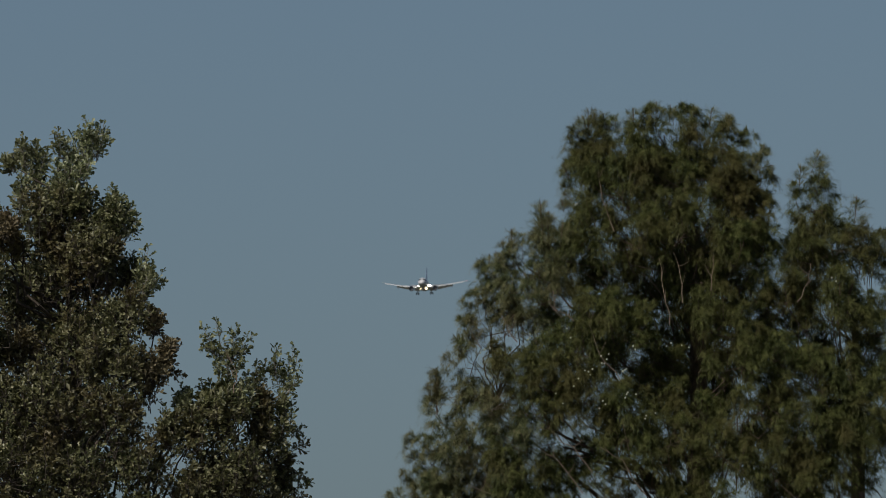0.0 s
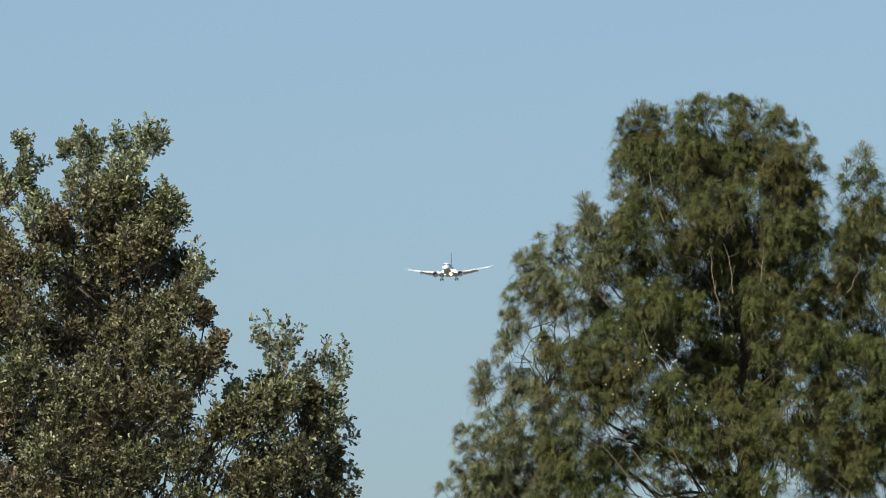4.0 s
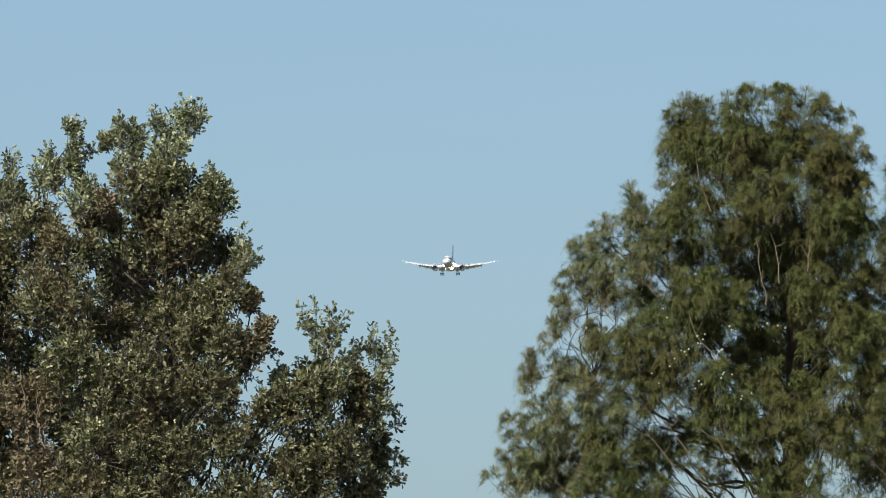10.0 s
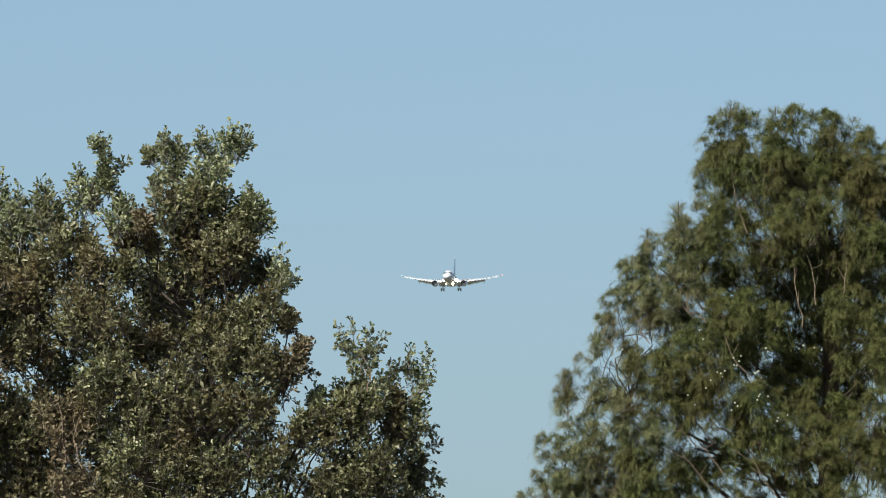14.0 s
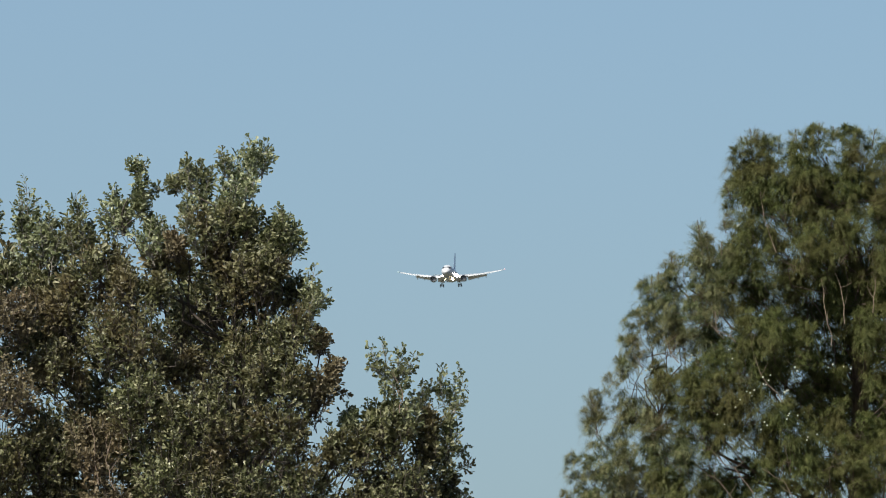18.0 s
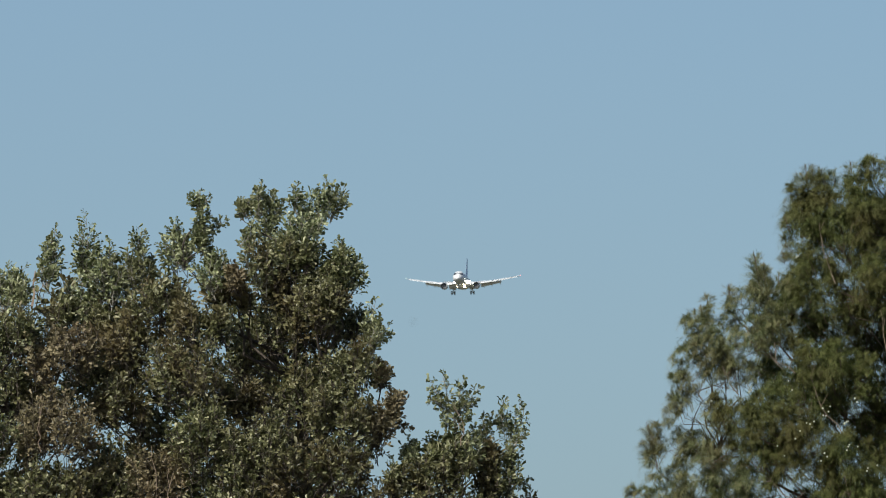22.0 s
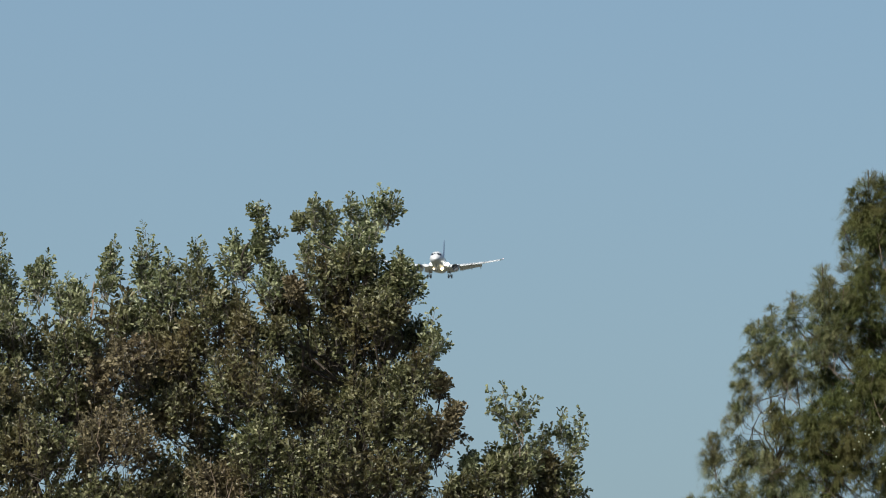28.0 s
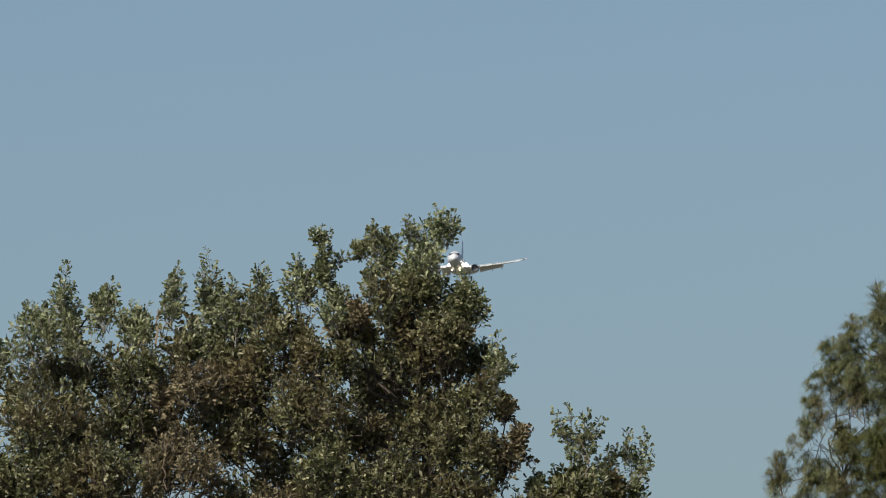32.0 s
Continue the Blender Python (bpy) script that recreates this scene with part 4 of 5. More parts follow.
plume(cypress, 5.53, 188.37, 12.60, 0.46, 0.38, dens=0.34)
plume(cypress, 5.55, 187.42, 12.62, 0.50, 0.41, dens=0.6)
plume(cypress, 6.43, 188.39, 12.50, 0.54, 0.46, dens=0.34)
plume(cypress, 6.45, 187.44, 12.52, 0.59, 0.50)
limb(cypress, (3.70, 188.20, 12.85), cypress_bark, 0.07, (6.04, 189.80, 11.65))
limb(cypress, (3.91, 188.40, 12.56), cypress_bark, 0.06, (6.05, 189.90, 11.74))
limb(cypress, (4.13, 188.60, 11.94), cypress_bark, 0.045, (5.79, 189.90, 11.58))
limb(cypress, (3.68, 188.30, 12.34), cypress_bark, 0.025, (4.60, 189.20, 12.42))
limb(cypress, (5.22, 188.40, 12.59), cypress_bark, 0.05, (6.06, 189.90, 12.40))
limb(cypress, (4.76, 188.60, 11.80), cypress_bark, 0.05, (6.04, 189.90, 11.49))
feather(far_cypress, (8.00, 188.52, 16.56), (8.08, 188.42, 17.34), 0.49, sway=7)
plume(far_cypress, 7.90, 188.46, 16.51, 0.42, 0.42, sway=7)
plume(far_cypress, 8.24, 189.30, 15.90, 0.45, 0.46, dens=0.34)
plume(far_cypress, 8.25, 188.35, 15.90, 0.49, 0.51)
plume(far_cypress, 7.73, 189.09, 15.76, 0.30, 0.38, dens=0.34)
plume(far_cypress, 7.74, 188.14, 15.76, 0.32, 0.41)
plume(far_cypress, 7.46, 188.82, 14.97, 0.38, 0.38, dens=0.34)
plume(far_cypress, 7.48, 187.87, 14.97, 0.41, 0.41)
plume(far_cypress, 8.21, 188.98, 14.83, 0.55, 0.53, dens=0.34)
plume(far_cypress, 8.22, 188.03, 14.84, 0.59, 0.58)
plume(cypress, 7.17, 190.45, 14.54, 0.47, 0.47, dens=0.34)
plume(cypress, 7.19, 189.50, 14.55, 0.51, 0.51, dens=0.65)
plume(far_cypress, 7.81, 188.68, 13.68, 0.63, 0.55, dens=0.34)
plume(far_cypress, 7.83, 187.73, 13.69, 0.68, 0.59)
plume(cypress, 6.98, 188.48, 13.23, 0.58, 0.51, dens=0.34)
plume(cypress, 7.00, 187.53, 13.24, 0.63, 0.56)
plume(far_cypress, 8.16, 188.68, 12.59, 0.66, 0.63, dens=0.34)
plume(far_cypress, 8.17, 187.73, 12.61, 0.72, 0.68)
plume(far_cypress, 8.83, 189.50, 15.73, 0.38, 0.47, dens=0.34)
plume(far_cypress, 8.84, 188.55, 15.73, 0.42, 0.51)
plume(far_cypress, 9.17, 189.29, 14.43, 0.55, 0.63, dens=0.34)
plume(far_cypress, 9.18, 188.34, 14.44, 0.60, 0.69)
plume(far_cypress, 9.00, 189.01, 13.14, 0.66, 0.71, dens=0.34)
plume(far_cypress, 9.01, 188.06, 13.16, 0.72, 0.77)
plume(cypress, 7.24, 188.47, 12.05, 0.66, 0.58, dens=0.34)
plume(cypress, 7.26, 187.52, 12.07, 0.72, 0.63)
plume(cypress, 6.05, 188.36, 11.69, 0.66, 0.50, dens=0.34)
plume(cypress, 6.08, 187.41, 11.71, 0.72, 0.54, dens=0.6)
feather(far_cypress, (8.63, 188.59, 16.10), (8.68, 188.49, 16.65), 0.45)
plume(cypress, 5.62, 190.90, 16.78, 1.19, 0.91, dens=0.34)
plume(cypress, 5.52, 191.50, 15.07, 2.02, 1.10, dens=0.3)
plume(cypress, 3.94, 191.20, 13.97, 1.10, 1.01, dens=0.34)
plume(far_cypress, 8.08, 191.40, 14.67, 1.28, 1.56, dens=0.3)
plume(cypress, 6.13, 191.30, 13.21, 1.74, 1.01, dens=0.34)
plume(cypress, 3.13, 189.40, 10.77, 1.72, 0.91, dens=0.25)
plume(cypress, 5.45, 188.20, 10.50, 2.07, 0.99, dens=0.22)
plume(far_cypress, 7.84, 189.20, 10.52, 2.08, 1.27, dens=0.22)
plume(cypress, 5.57, 192.20, 10.69, 3.04, 1.38, dens=0.16)
bare_twig(cypress, (4.75, 187.77, 15.95), (4.61, 187.93, 16.37), (4.55, 188.14, 16.84), (4.52, 188.21, 16.98))
bare_twig(cypress, (5.04, 187.94, 16.55), (5.03, 188.06, 16.83), (5.06, 188.17, 17.06))
bare_twig(cypress, (6.26, 187.46, 14.96), (6.32, 187.55, 15.33), (6.34, 187.63, 15.65))
bare_twig(cypress, (5.62, 187.35, 14.42), (5.52, 187.45, 14.97), (5.46, 187.58, 15.52))
bare_twig(cypress, (4.84, 187.27, 13.52), (4.49, 187.37, 13.98), (4.34, 187.47, 14.44), (4.33, 187.54, 14.81))
bare_twig(cypress, (4.10, 187.52, 14.49), (3.92, 187.59, 14.68), (3.74, 187.65, 14.78))
bare_twig(cypress, (3.75, 187.70, 15.01), (3.79, 187.64, 14.78), (3.92, 187.56, 14.53))
bare_twig(cypress, (3.15, 187.72, 14.20), (3.02, 187.82, 14.48), (2.93, 187.89, 14.67))
bare_twig(cypress, (2.61, 187.92, 14.13), (2.48, 188.02, 14.32), (2.39, 188.12, 14.56))
bare_twig(cypress, (4.37, 187.25, 12.09), (4.02, 187.32, 12.50), (3.67, 187.41, 12.78), (3.40, 187.48, 12.83))
bare_twig(cypress, (4.19, 187.28, 11.73), (3.84, 187.35, 12.28), (3.53, 187.43, 12.47))
bare_twig(cypress, (5.17, 187.17, 11.71), (4.82, 187.20, 12.26), (4.47, 187.25, 12.49))
bare_twig(cypress, (3.11, 187.54, 11.58), (2.71, 187.68, 11.77), (2.36, 187.83, 11.95))
bare_twig(far_cypress, (7.66, 187.62, 14.77), (7.85, 187.75, 15.14), (7.88, 187.83, 15.42))
bare_twig(cypress, (5.85, 187.41, 14.78), (5.79, 187.51, 15.24), (5.69, 187.60, 15.61))
cones(cypress, 3.41, 187.28, 14.28, 3)
cones(cypress, 2.65, 187.52, 14.06, 3)
cones(cypress, 3.95, 187.14, 14.29, 2)
cones(cypress, 4.57, 186.98, 13.87, 5)
cones(cypress, 4.84, 186.92, 13.68, 4)
cones(cypress, 4.30, 186.99, 13.69, 4)
cones(cypress, 4.07, 187.01, 13.51, 2)
cones(cypress, 5.07, 186.95, 14.04, 2)
cones(cypress, 5.56, 186.94, 14.12, 2)
cones(cypress, 4.17, 187.65, 16.35, 2)
cones(cypress, 4.96, 186.87, 13.31, 4)
cones(cypress, 5.27, 186.83, 12.95, 3)
cones(cypress, 4.47, 186.91, 13.14, 3)
cones(cypress, 2.78, 187.39, 13.60, 2)
cones(cypress, 5.83, 186.92, 14.03, 2)
cones(far_cypress, 8.20, 187.49, 15.12, 2)
cones(cypress, 1.87, 187.77, 12.87, 1)
cones(cypress, 3.84, 187.03, 13.25, 2)
plume(cypress, 3.42, 188.66, 12.95, 0.40, 0.23, dens=0.6)
plume(cypress, 4.14, 188.30, 12.15, 0.45, 0.23, dens=0.36)
plume(cypress, 4.88, 187.90, 11.98, 0.49, 0.31, dens=0.4)
plume(cypress, 4.66, 187.60, 12.51, 0.36, 0.22, dens=0.4)
plume(cypress, 5.59, 187.60, 11.80, 0.32, 0.25, dens=0.5)
plume(cypress, 2.59, 188.91, 12.13, 0.46, 0.30, dens=0.34)
plume(cypress, 2.63, 187.96, 12.15, 0.50, 0.32, dens=0.8, pale=True)
plume(cypress, 3.62, 188.59, 11.55, 0.50, 0.30, dens=0.34)
plume(cypress, 3.65, 187.64, 11.58, 0.54, 0.32, dens=0.6)
plume(cypress, 6.97, 189.20, 16.55, 0.33, 0.33, dens=0.34)
plume(cypress, 6.99, 188.25, 16.55, 0.36, 0.36)
plume(cypress, 6.14, 189.34, 15.39, 0.50, 0.41, dens=0.34)
plume(cypress, 6.16, 188.39, 15.39, 0.54, 0.45, dens=0.88)
plume(cypress, 5.32, 189.12, 15.47, 0.50, 0.41, dens=0.34)
plume(cypress, 5.39, 189.90, 15.60, 0.54, 0.45, dens=0.7)
plume(cypress, 3.88, 189.75, 15.44, 0.33, 0.33, dens=0.34)
plume(cypress, 3.94, 190.20, 15.55, 0.36, 0.36, dens=0.85)
plume(cypress, 4.52, 188.68, 14.72, 0.41, 0.37, dens=0.34)
plume(cypress, 4.56, 187.73, 14.73, 0.45, 0.40)
plume(cypress, 6.04, 190.70, 14.64, 0.55, 0.42, dens=0.6)
plume(cypress, 6.73, 188.53, 13.96, 0.50, 0.45, dens=0.34)
plume(cypress, 6.75, 187.58, 13.97, 0.54, 0.49)
plume(cypress, 7.36, 188.62, 13.96, 0.45, 0.41, dens=0.34)
plume(cypress, 7.38, 187.67, 13.97, 0.49, 0.45)
plume(far_cypress, 7.62, 188.57, 12.95, 0.58, 0.50, dens=0.34)
plume(far_cypress, 7.63, 187.62, 12.97, 0.63, 0.54)
plume(cypress, 4.90, 188.44, 13.25, 0.50, 0.37, dens=0.34)
plume(cypress, 4.93, 187.49, 13.26, 0.54, 0.40)
plume(cypress, 5.74, 189.14, 13.19, 0.50, 0.41, dens=0.34)
plume(cypress, 5.76, 188.19, 13.21, 0.54, 0.45, dens=0.86)
plume(cypress, 2.92, 188.82, 12.84, 0.46, 0.30, dens=0.34)
plume(cypress, 2.95, 187.87, 12.86, 0.49, 0.32, pale=True)
plume(cypress, 3.74, 188.67, 13.73, 0.45, 0.37, dens=0.34)
plume(cypress, 3.78, 187.72, 13.74, 0.49, 0.40)
plume(cypress, 3.03, 188.15, 14.87, 0.41, 0.36, dens=0.6, sway=9, pale=True)
plume(cypress, 1.98, 189.15, 13.13, 0.33, 0.33, dens=0.51, pale=True)
plume(cypress, 4.44, 189.58, 17.30, 0.37, 0.37, dens=0.34)
plume(cypress, 4.48, 188.63, 17.29, 0.41, 0.41)
plume(cypress, 5.17, 189.40, 17.18, 0.42, 0.37, dens=0.34)
plume(cypress, 5.20, 188.45, 17.18, 0.45, 0.41)
plume(cypress, 5.90, 189.41, 17.26, 0.42, 0.37, dens=0.34)
plume(cypress, 5.92, 188.46, 17.26, 0.45, 0.41)
plume(cypress, 6.62, 189.30, 16.93, 0.33, 0.37, dens=0.34)
plume(cypress, 6.64, 188.35, 16.92, 0.36, 0.41)
plume(cypress, 4.07, 190.15, 15.84, 0.30, 0.33, dens=0.34)
plume(cypress, 4.11, 189.20, 15.84, 0.33, 0.36, dens=0.78)
plume(cypress, 1.78, 188.42, 12.46, 0.36, 0.31, dens=0.6, pale=True)
plume(cypress, 1.87, 189.28, 11.89, 0.33, 0.30, dens=0.34)
plume(cypress, 1.91, 188.33, 11.91, 0.36, 0.32, pale=True)
feather(cypress, (2.54, 188.37, 14.89), (2.38, 188.27, 15.14), 0.22, sway=9)
feather(cypress, (2.35, 188.38, 14.53), (2.12, 188.28, 14.63), 0.23, sway=9)
feather(cypress, (2.86, 188.44, 15.62), (2.84, 188.34, 15.93), 0.31, sway=9)
feather(cypress, (2.12, 188.39, 13.99), (1.97, 188.29, 14.11), 0.27)
feather(cypress, (1.79, 188.48, 13.27), (1.63, 188.38, 13.63), 0.27, sway=6)
feather(cypress, (1.88, 188.40, 13.09), (1.82, 188.30, 13.72), 0.31, sway=6)
feather(cypress, (1.60, 188.54, 12.37), (1.31, 188.44, 12.48), 0.27)
feather(cypress, (1.51, 188.61, 11.93), (1.35, 188.51, 12.18), 0.27)
feather(cypress, (3.96, 188.30, 16.32), (3.93, 188.20, 16.58), 0.23)
feather(cypress, (4.08, 188.13, 15.94), (3.95, 188.03, 16.07), 0.23)
plume(cypress, 5.23, 189.50, 14.21, 0.60, 0.54, dens=0.4)
plume(cypress, 6.14, 190.60, 13.81, 0.64, 0.55, dens=0.4)
plume(cypress, 7.23, 190.20, 15.88, 0.36, 0.46, dens=0.5)
plume(cypress, 3.60, 188.28, 15.97, 0.18, 0.29, sway=5, dens=0.6, pale=True)
feather(cypress, (3.74, 188.11, 15.58), (3.60, 188.01, 16.19), 0.32, sway=5)
feather(cypress, (3.54, 188.20, 15.68), (3.35, 188.10, 16.08), 0.27, sway=5)
plume(cypress, 3.31, 188.21, 15.48, 0.31, 0.31, sway=5, dens=0.6, pale=True)
plume(cypress, 2.71, 188.40, 15.27, 0.29, 0.36, dens=0.6, pale=True, sway=9)
plume(cypress, 2.94, 188.22, 15.01, 0.29, 0.36, dens=0.6, sway=9, pale=True)
feather(cypress, (2.77, 188.42, 15.43), (2.73, 188.32, 15.79), 0.36, sway=9)
feather(cypress, (2.59, 188.46, 15.26), (2.55, 188.36, 15.52), 0.22, sway=9)
plume(far_cypress, 8.50, 188.86, 13.50, 0.48, 0.55, dens=0.34)
plume(far_cypress, 8.51, 187.91, 13.52, 0.52, 0.59)
plume(far_cypress, 8.52, 188.79, 12.50, 0.53, 0.50, dens=0.34)
plume(far_cypress, 8.54, 187.84, 12.52, 0.58, 0.54)
plume(cypress, 5.51, 190.60, 15.74, 1.19, 0.82, dens=0.34)
plume(cypress, 6.87, 190.70, 15.18, 1.10, 1.00, dens=0.34)
plume(cypress, 4.84, 190.60, 13.92, 1.00, 0.82, dens=0.34)
plume(cypress, 6.30, 190.50, 13.02, 0.46, 0.42, dens=0.7)
plume(far_cypress, 7.77, 188.57, 12.00, 0.50, 0.50, dens=0.34)
plume(cypress, 3.96, 191.00, 12.58, 0.87, 0.44, dens=0.3)
plume(cypress, 3.96, 188.90, 12.50, 0.42, 0.31, dens=0.36)
plume(cypress, 4.40, 188.60, 12.21, 0.36, 0.27, dens=0.36)
plume(cypress, 5.18, 188.90, 12.35, 0.36, 0.33, dens=0.4)
plume(cypress, 3.72, 188.60, 12.04, 0.36, 0.27, dens=0.45)
plume(far_cypress, 7.79, 187.62, 12.02, 0.54, 0.54, dens=0.8)
plume(cypress, 6.34, 191.30, 14.87, 1.10, 0.82, dens=0.34)
plume(cypress, 6.37, 191.50, 13.77, 1.10, 0.83, dens=0.34)
plume(far_cypress, 7.60, 191.00, 14.28, 0.87, 0.82, dens=0.34)
plume(far_cypress, 7.78, 191.20, 13.19, 1.01, 0.82, dens=0.34)
plume(far_cypress, 8.15, 190.60, 15.35, 0.68, 0.73, dens=0.34)
plume(far_cypress, 8.60, 190.90, 14.08, 0.91, 1.01, dens=0.34)
plume(cypress, 5.53, 190.90, 16.78, 1.10, 0.73, dens=0.34)
plume(cypress, 6.62, 190.80, 16.76, 0.64, 0.78, dens=0.34)
plume(cypress, 4.98, 191.60, 15.55, 0.83, 0.83, dens=0.34)
plume(cypress, 5.49, 191.50, 12.68, 1.01, 0.64, dens=0.34)
plume(far_cypress, 7.04, 191.20, 12.64, 1.01, 0.73, dens=0.34)
plume(far_cypress, 8.16, 190.40, 16.25, 0.50, 0.55, dens=0.34)
plume(cypress, 6.91, 191.50, 15.52, 0.83, 0.92, dens=0.34)
plume(cypress, 5.61, 191.80, 14.73, 1.01, 0.83, dens=0.34)
feather(far_cypress, (7.90, 188.40, 16.91), (8.05, 188.30, 17.36), 0.40, sway=7)
feather(far_cypress, (7.72, 188.40, 16.64), (7.72, 188.30, 17.11), 0.32, sway=7)
plume(cypress, 6.45, 190.20, 16.03, 0.64, 0.55, dens=0.5)
plume(cypress, 6.25, 191.00, 15.77, 1.01, 0.73, dens=0.34)

bm = bmesh.new()
bmesh.ops.create_icosphere(bm, subdivisions=2, radius=0.035, matrix=Matrix.Diagonal((1.5, 1, 0.8, 1)))
for v in bm.verts:
    v.co *= random.uniform(0.85, 1.1)
part("cone", bm, cypress_bark, cypress, "dark old cone").location = Vector((3.16, 188.00, 15.01)) - cypress.location


# ---- airliner: nose towards -y, wings along x ----
def airliner():
    plane = thing("airliner", 0, 4824, 350, "white jet airliner with dark blue engines, lit lamps and lowered wheels", "airplane")

    def ellipse(y, rx, rz, zc, n=28):
        return [(rx * math.cos(k * math.tau / n), y, zc + rz * math.sin(k * math.tau / n)) for k in range(n)]

    # fuselage: blunt nose, round barrel, tail cone swept up
    stations = [(-15.6, 0.05, 0.05, -0.55), (-15.35, 0.45, 0.42, -0.52), (-14.9, 0.80, 0.75, -0.47), (-14.2, 1.15, 1.10, -0.36), (-13.3, 1.46, 1.48, -0.18), (-12.2, 1.70, 1.80, -0.05), (-10.8, 1.86, 1.98, 0.0), (-9.0, 1.88, 2.0, 0.0),
                (-4, 1.88, 2.0, 0.0), (2, 1.88, 2.0, 0.0), (7, 1.88, 2.0, 0.0), (10, 1.75, 1.8, 0.18), (13, 1.35, 1.4, 0.55), (16, 0.80, 0.85, 1.0), (18.3, 0.30, 0.35, 1.35), (18.8, 0.12, 0.14, 1.42)]
    fuselage = part("fuselage", loft(bmesh.new(), [ellipse(*s) for s in stations]), body_paint, plane)
    # windscreen panes and cabin windows
    for sx in (-1, 1):
        for k, (x0, x1, y0, y1) in enumerate([(0.05, 0.62, -13.62, -13.50), (0.68, 1.12, -13.48, -13.05), (1.17, 1.42, -12.98, -12.45)]):
            bm = bmesh.new()
            lo, hi = [], []
            for x, y in ((x0, y0), (x1, y1)):
                lo.append((sx * x, y - 0.57, 0.62))
                hi.append((sx * x * 0.93, y + 0.03, 1.2))
            front = [bm.verts.new(p) for p in (lo[0], lo[1], hi[1], hi[0])]
            back = [bm.verts.new((p.co.x * 0.96, p.co.y + 0.25, p.co.z - 0.04)) for p in front]
            bm.faces.new(front)
            bm.faces.new(back[::-1])
            for i in range(4):
                bm.faces.new((front[i], back[i], back[(i + 1) % 4], front[(i + 1) % 4]))
            bmesh.ops.recalc_face_normals(bm, faces=bm.faces)
            part("windscreen_pane", bm, cockpit_glass, fuselage, "dark cockpit glass")
    bm = bmesh.new()
    bmesh.ops.create_cube(bm, size=1.0, matrix=Matrix.Diagonal((0.03, 0.24, 0.34, 1)))
    bmesh.ops.bevel(bm, geom=bm.edges[:], offset=0.008, segments=1)
    first = part("cabin_window", bm, cockpit_glass, fuselage)
    first.location = (-1.862, -9.5, 0.45)
    for sx in (-1, 1):
        for k in range(34):
            if sx == -1 and k == 0:
                continue
            w = new("cabin_window", first.data)
            w.parent, w.location = fuselage, (sx * 1.862, -9.5 + 0.5 * k, 0.45)
    # belly fairing
    part("belly_fairing", loft(bmesh.new(), [ellipse(y, rx, rz, zc, 20) for y, rx, rz, zc in [(-5.6, 0.3, 0.2, -1.75), (-4.6, 1.5, 0.6, -1.65), (-3, 2.05, 0.85, -1.55), (0, 2.15, 0.95, -1.5), (3, 2.0, 0.85, -1.5), (5, 1.3, 0.5, -1.6), (6, 0.3, 0.2, -1.75)]]), belly_paint, plane)

    # wings: sections from root to tip
    def section(x, lead, chord, z, thick, twist=0.0):
        pts = []
        for k in range(9):
            f = (1 - math.cos(math.pi * k / 8)) / 2
            pts.append((f, thick * (1.48 * math.sqrt(f) - 0.63 * f - 1.76 * f * f + 1.42 * f ** 3 - 0.51 * f ** 4)))
        ring = pts + [(f, -0.6 * h) for f, h in pts[-2:0:-1]]
        return [(x, lead + chord * f, z + chord * h - chord * (f - 0.25) * math.tan(radians(twist))) for f, h in ring]

    def lead(x):
        return -4.4 + (x - 1.9) * math.tan(radians(27.5)) - max(0.0, 5.5 - x) * 0.35

    def height(x):
        return -1.30 + (x - 1.9) * math.tan(radians(6.2)) + 0.0040 * x * x

    spans = [(0.5, 8.2, 0.14), (1.9, 7.6, 0.14), (5.5, 5.0, 0.125), (11, 3.3, 0.115), (16.4, 1.75, 0.105), (17.0, 1.35, 0.09), (17.15, 0.8, 0.06)]
    for sx in (-1, 1):
        wing = part("wing", loft(bmesh.new(), [section(sx * x, lead(x) + (0.35 if x > 17.1 else 0), c, height(x), t, 1.5 - 0.15 * x) for x, c, t in spans]), grey_paint, plane)
        # slats drooped ahead of the leading edge
        for x0, x1 in ((2.7, 4.2), (5.7, 8.9), (9.0, 12.2), (12.3, 16.2)):
            rings = []
            for x in (x0, x1):
                c = 0.62 if x < 9 else 0.46
                rings.append([(sx * x, lead(x) - 0.42 + c * f, height(x) - 0.30 + c * h) for f, h in ((0, 0), (0.12, 0.16), (0.5, 0.33), (1.0, 0.46), (0.95, 0.36), (0.5, 0.14), (0.15, -0.06))])
            part("slat", loft(bmesh.new(), rings), white_paint, wing, "pale leading-edge slat")
        # flaps lowered behind
        for x0, x1, c0, c1 in ((2.0, 4.2, 1.9, 1.7), (5.4, 11.4, 1.5, 0.95)):
            rings = []
            for x, c in ((x0, c0), (x1, c1)):
                chord = np.interp(x, [s[0] for s in spans], [s[1] for s in spans])
                y0, z0 = lead(x) + 0.83 * chord, height(x) - 0.10
                rings.append([(sx * x, y0 + c * (f * 0.80 + h * 0.6), z0 - c * (f * 0.60 - h * 0.8)) for f, h in ((0, 0), (0.1, 0.07), (0.4, 0.09), (1, 0.0), (0.4, -0.04), (0.1, -0.05))])
            part("flap", loft(bmesh.new(), rings), flap_paint, wing, "lowered dull grey flap")
        part("aileron", loft(bmesh.new(), [section(sx * x, lead(x) + 0.72 * c, c * 0.27, height(x) - 0.03, 0.12) for x, c in ((11.7, 3.1), (15.3, 2.05))]), grey_paint, wing)
        for x in (6.3, 8.6, 11.0):
            chord = np.interp(x, [s[0] for s in spans], [s[1] for s in spans])
            y0, z0 = lead(x) + 0.45 * chord, height(x) - 0.25
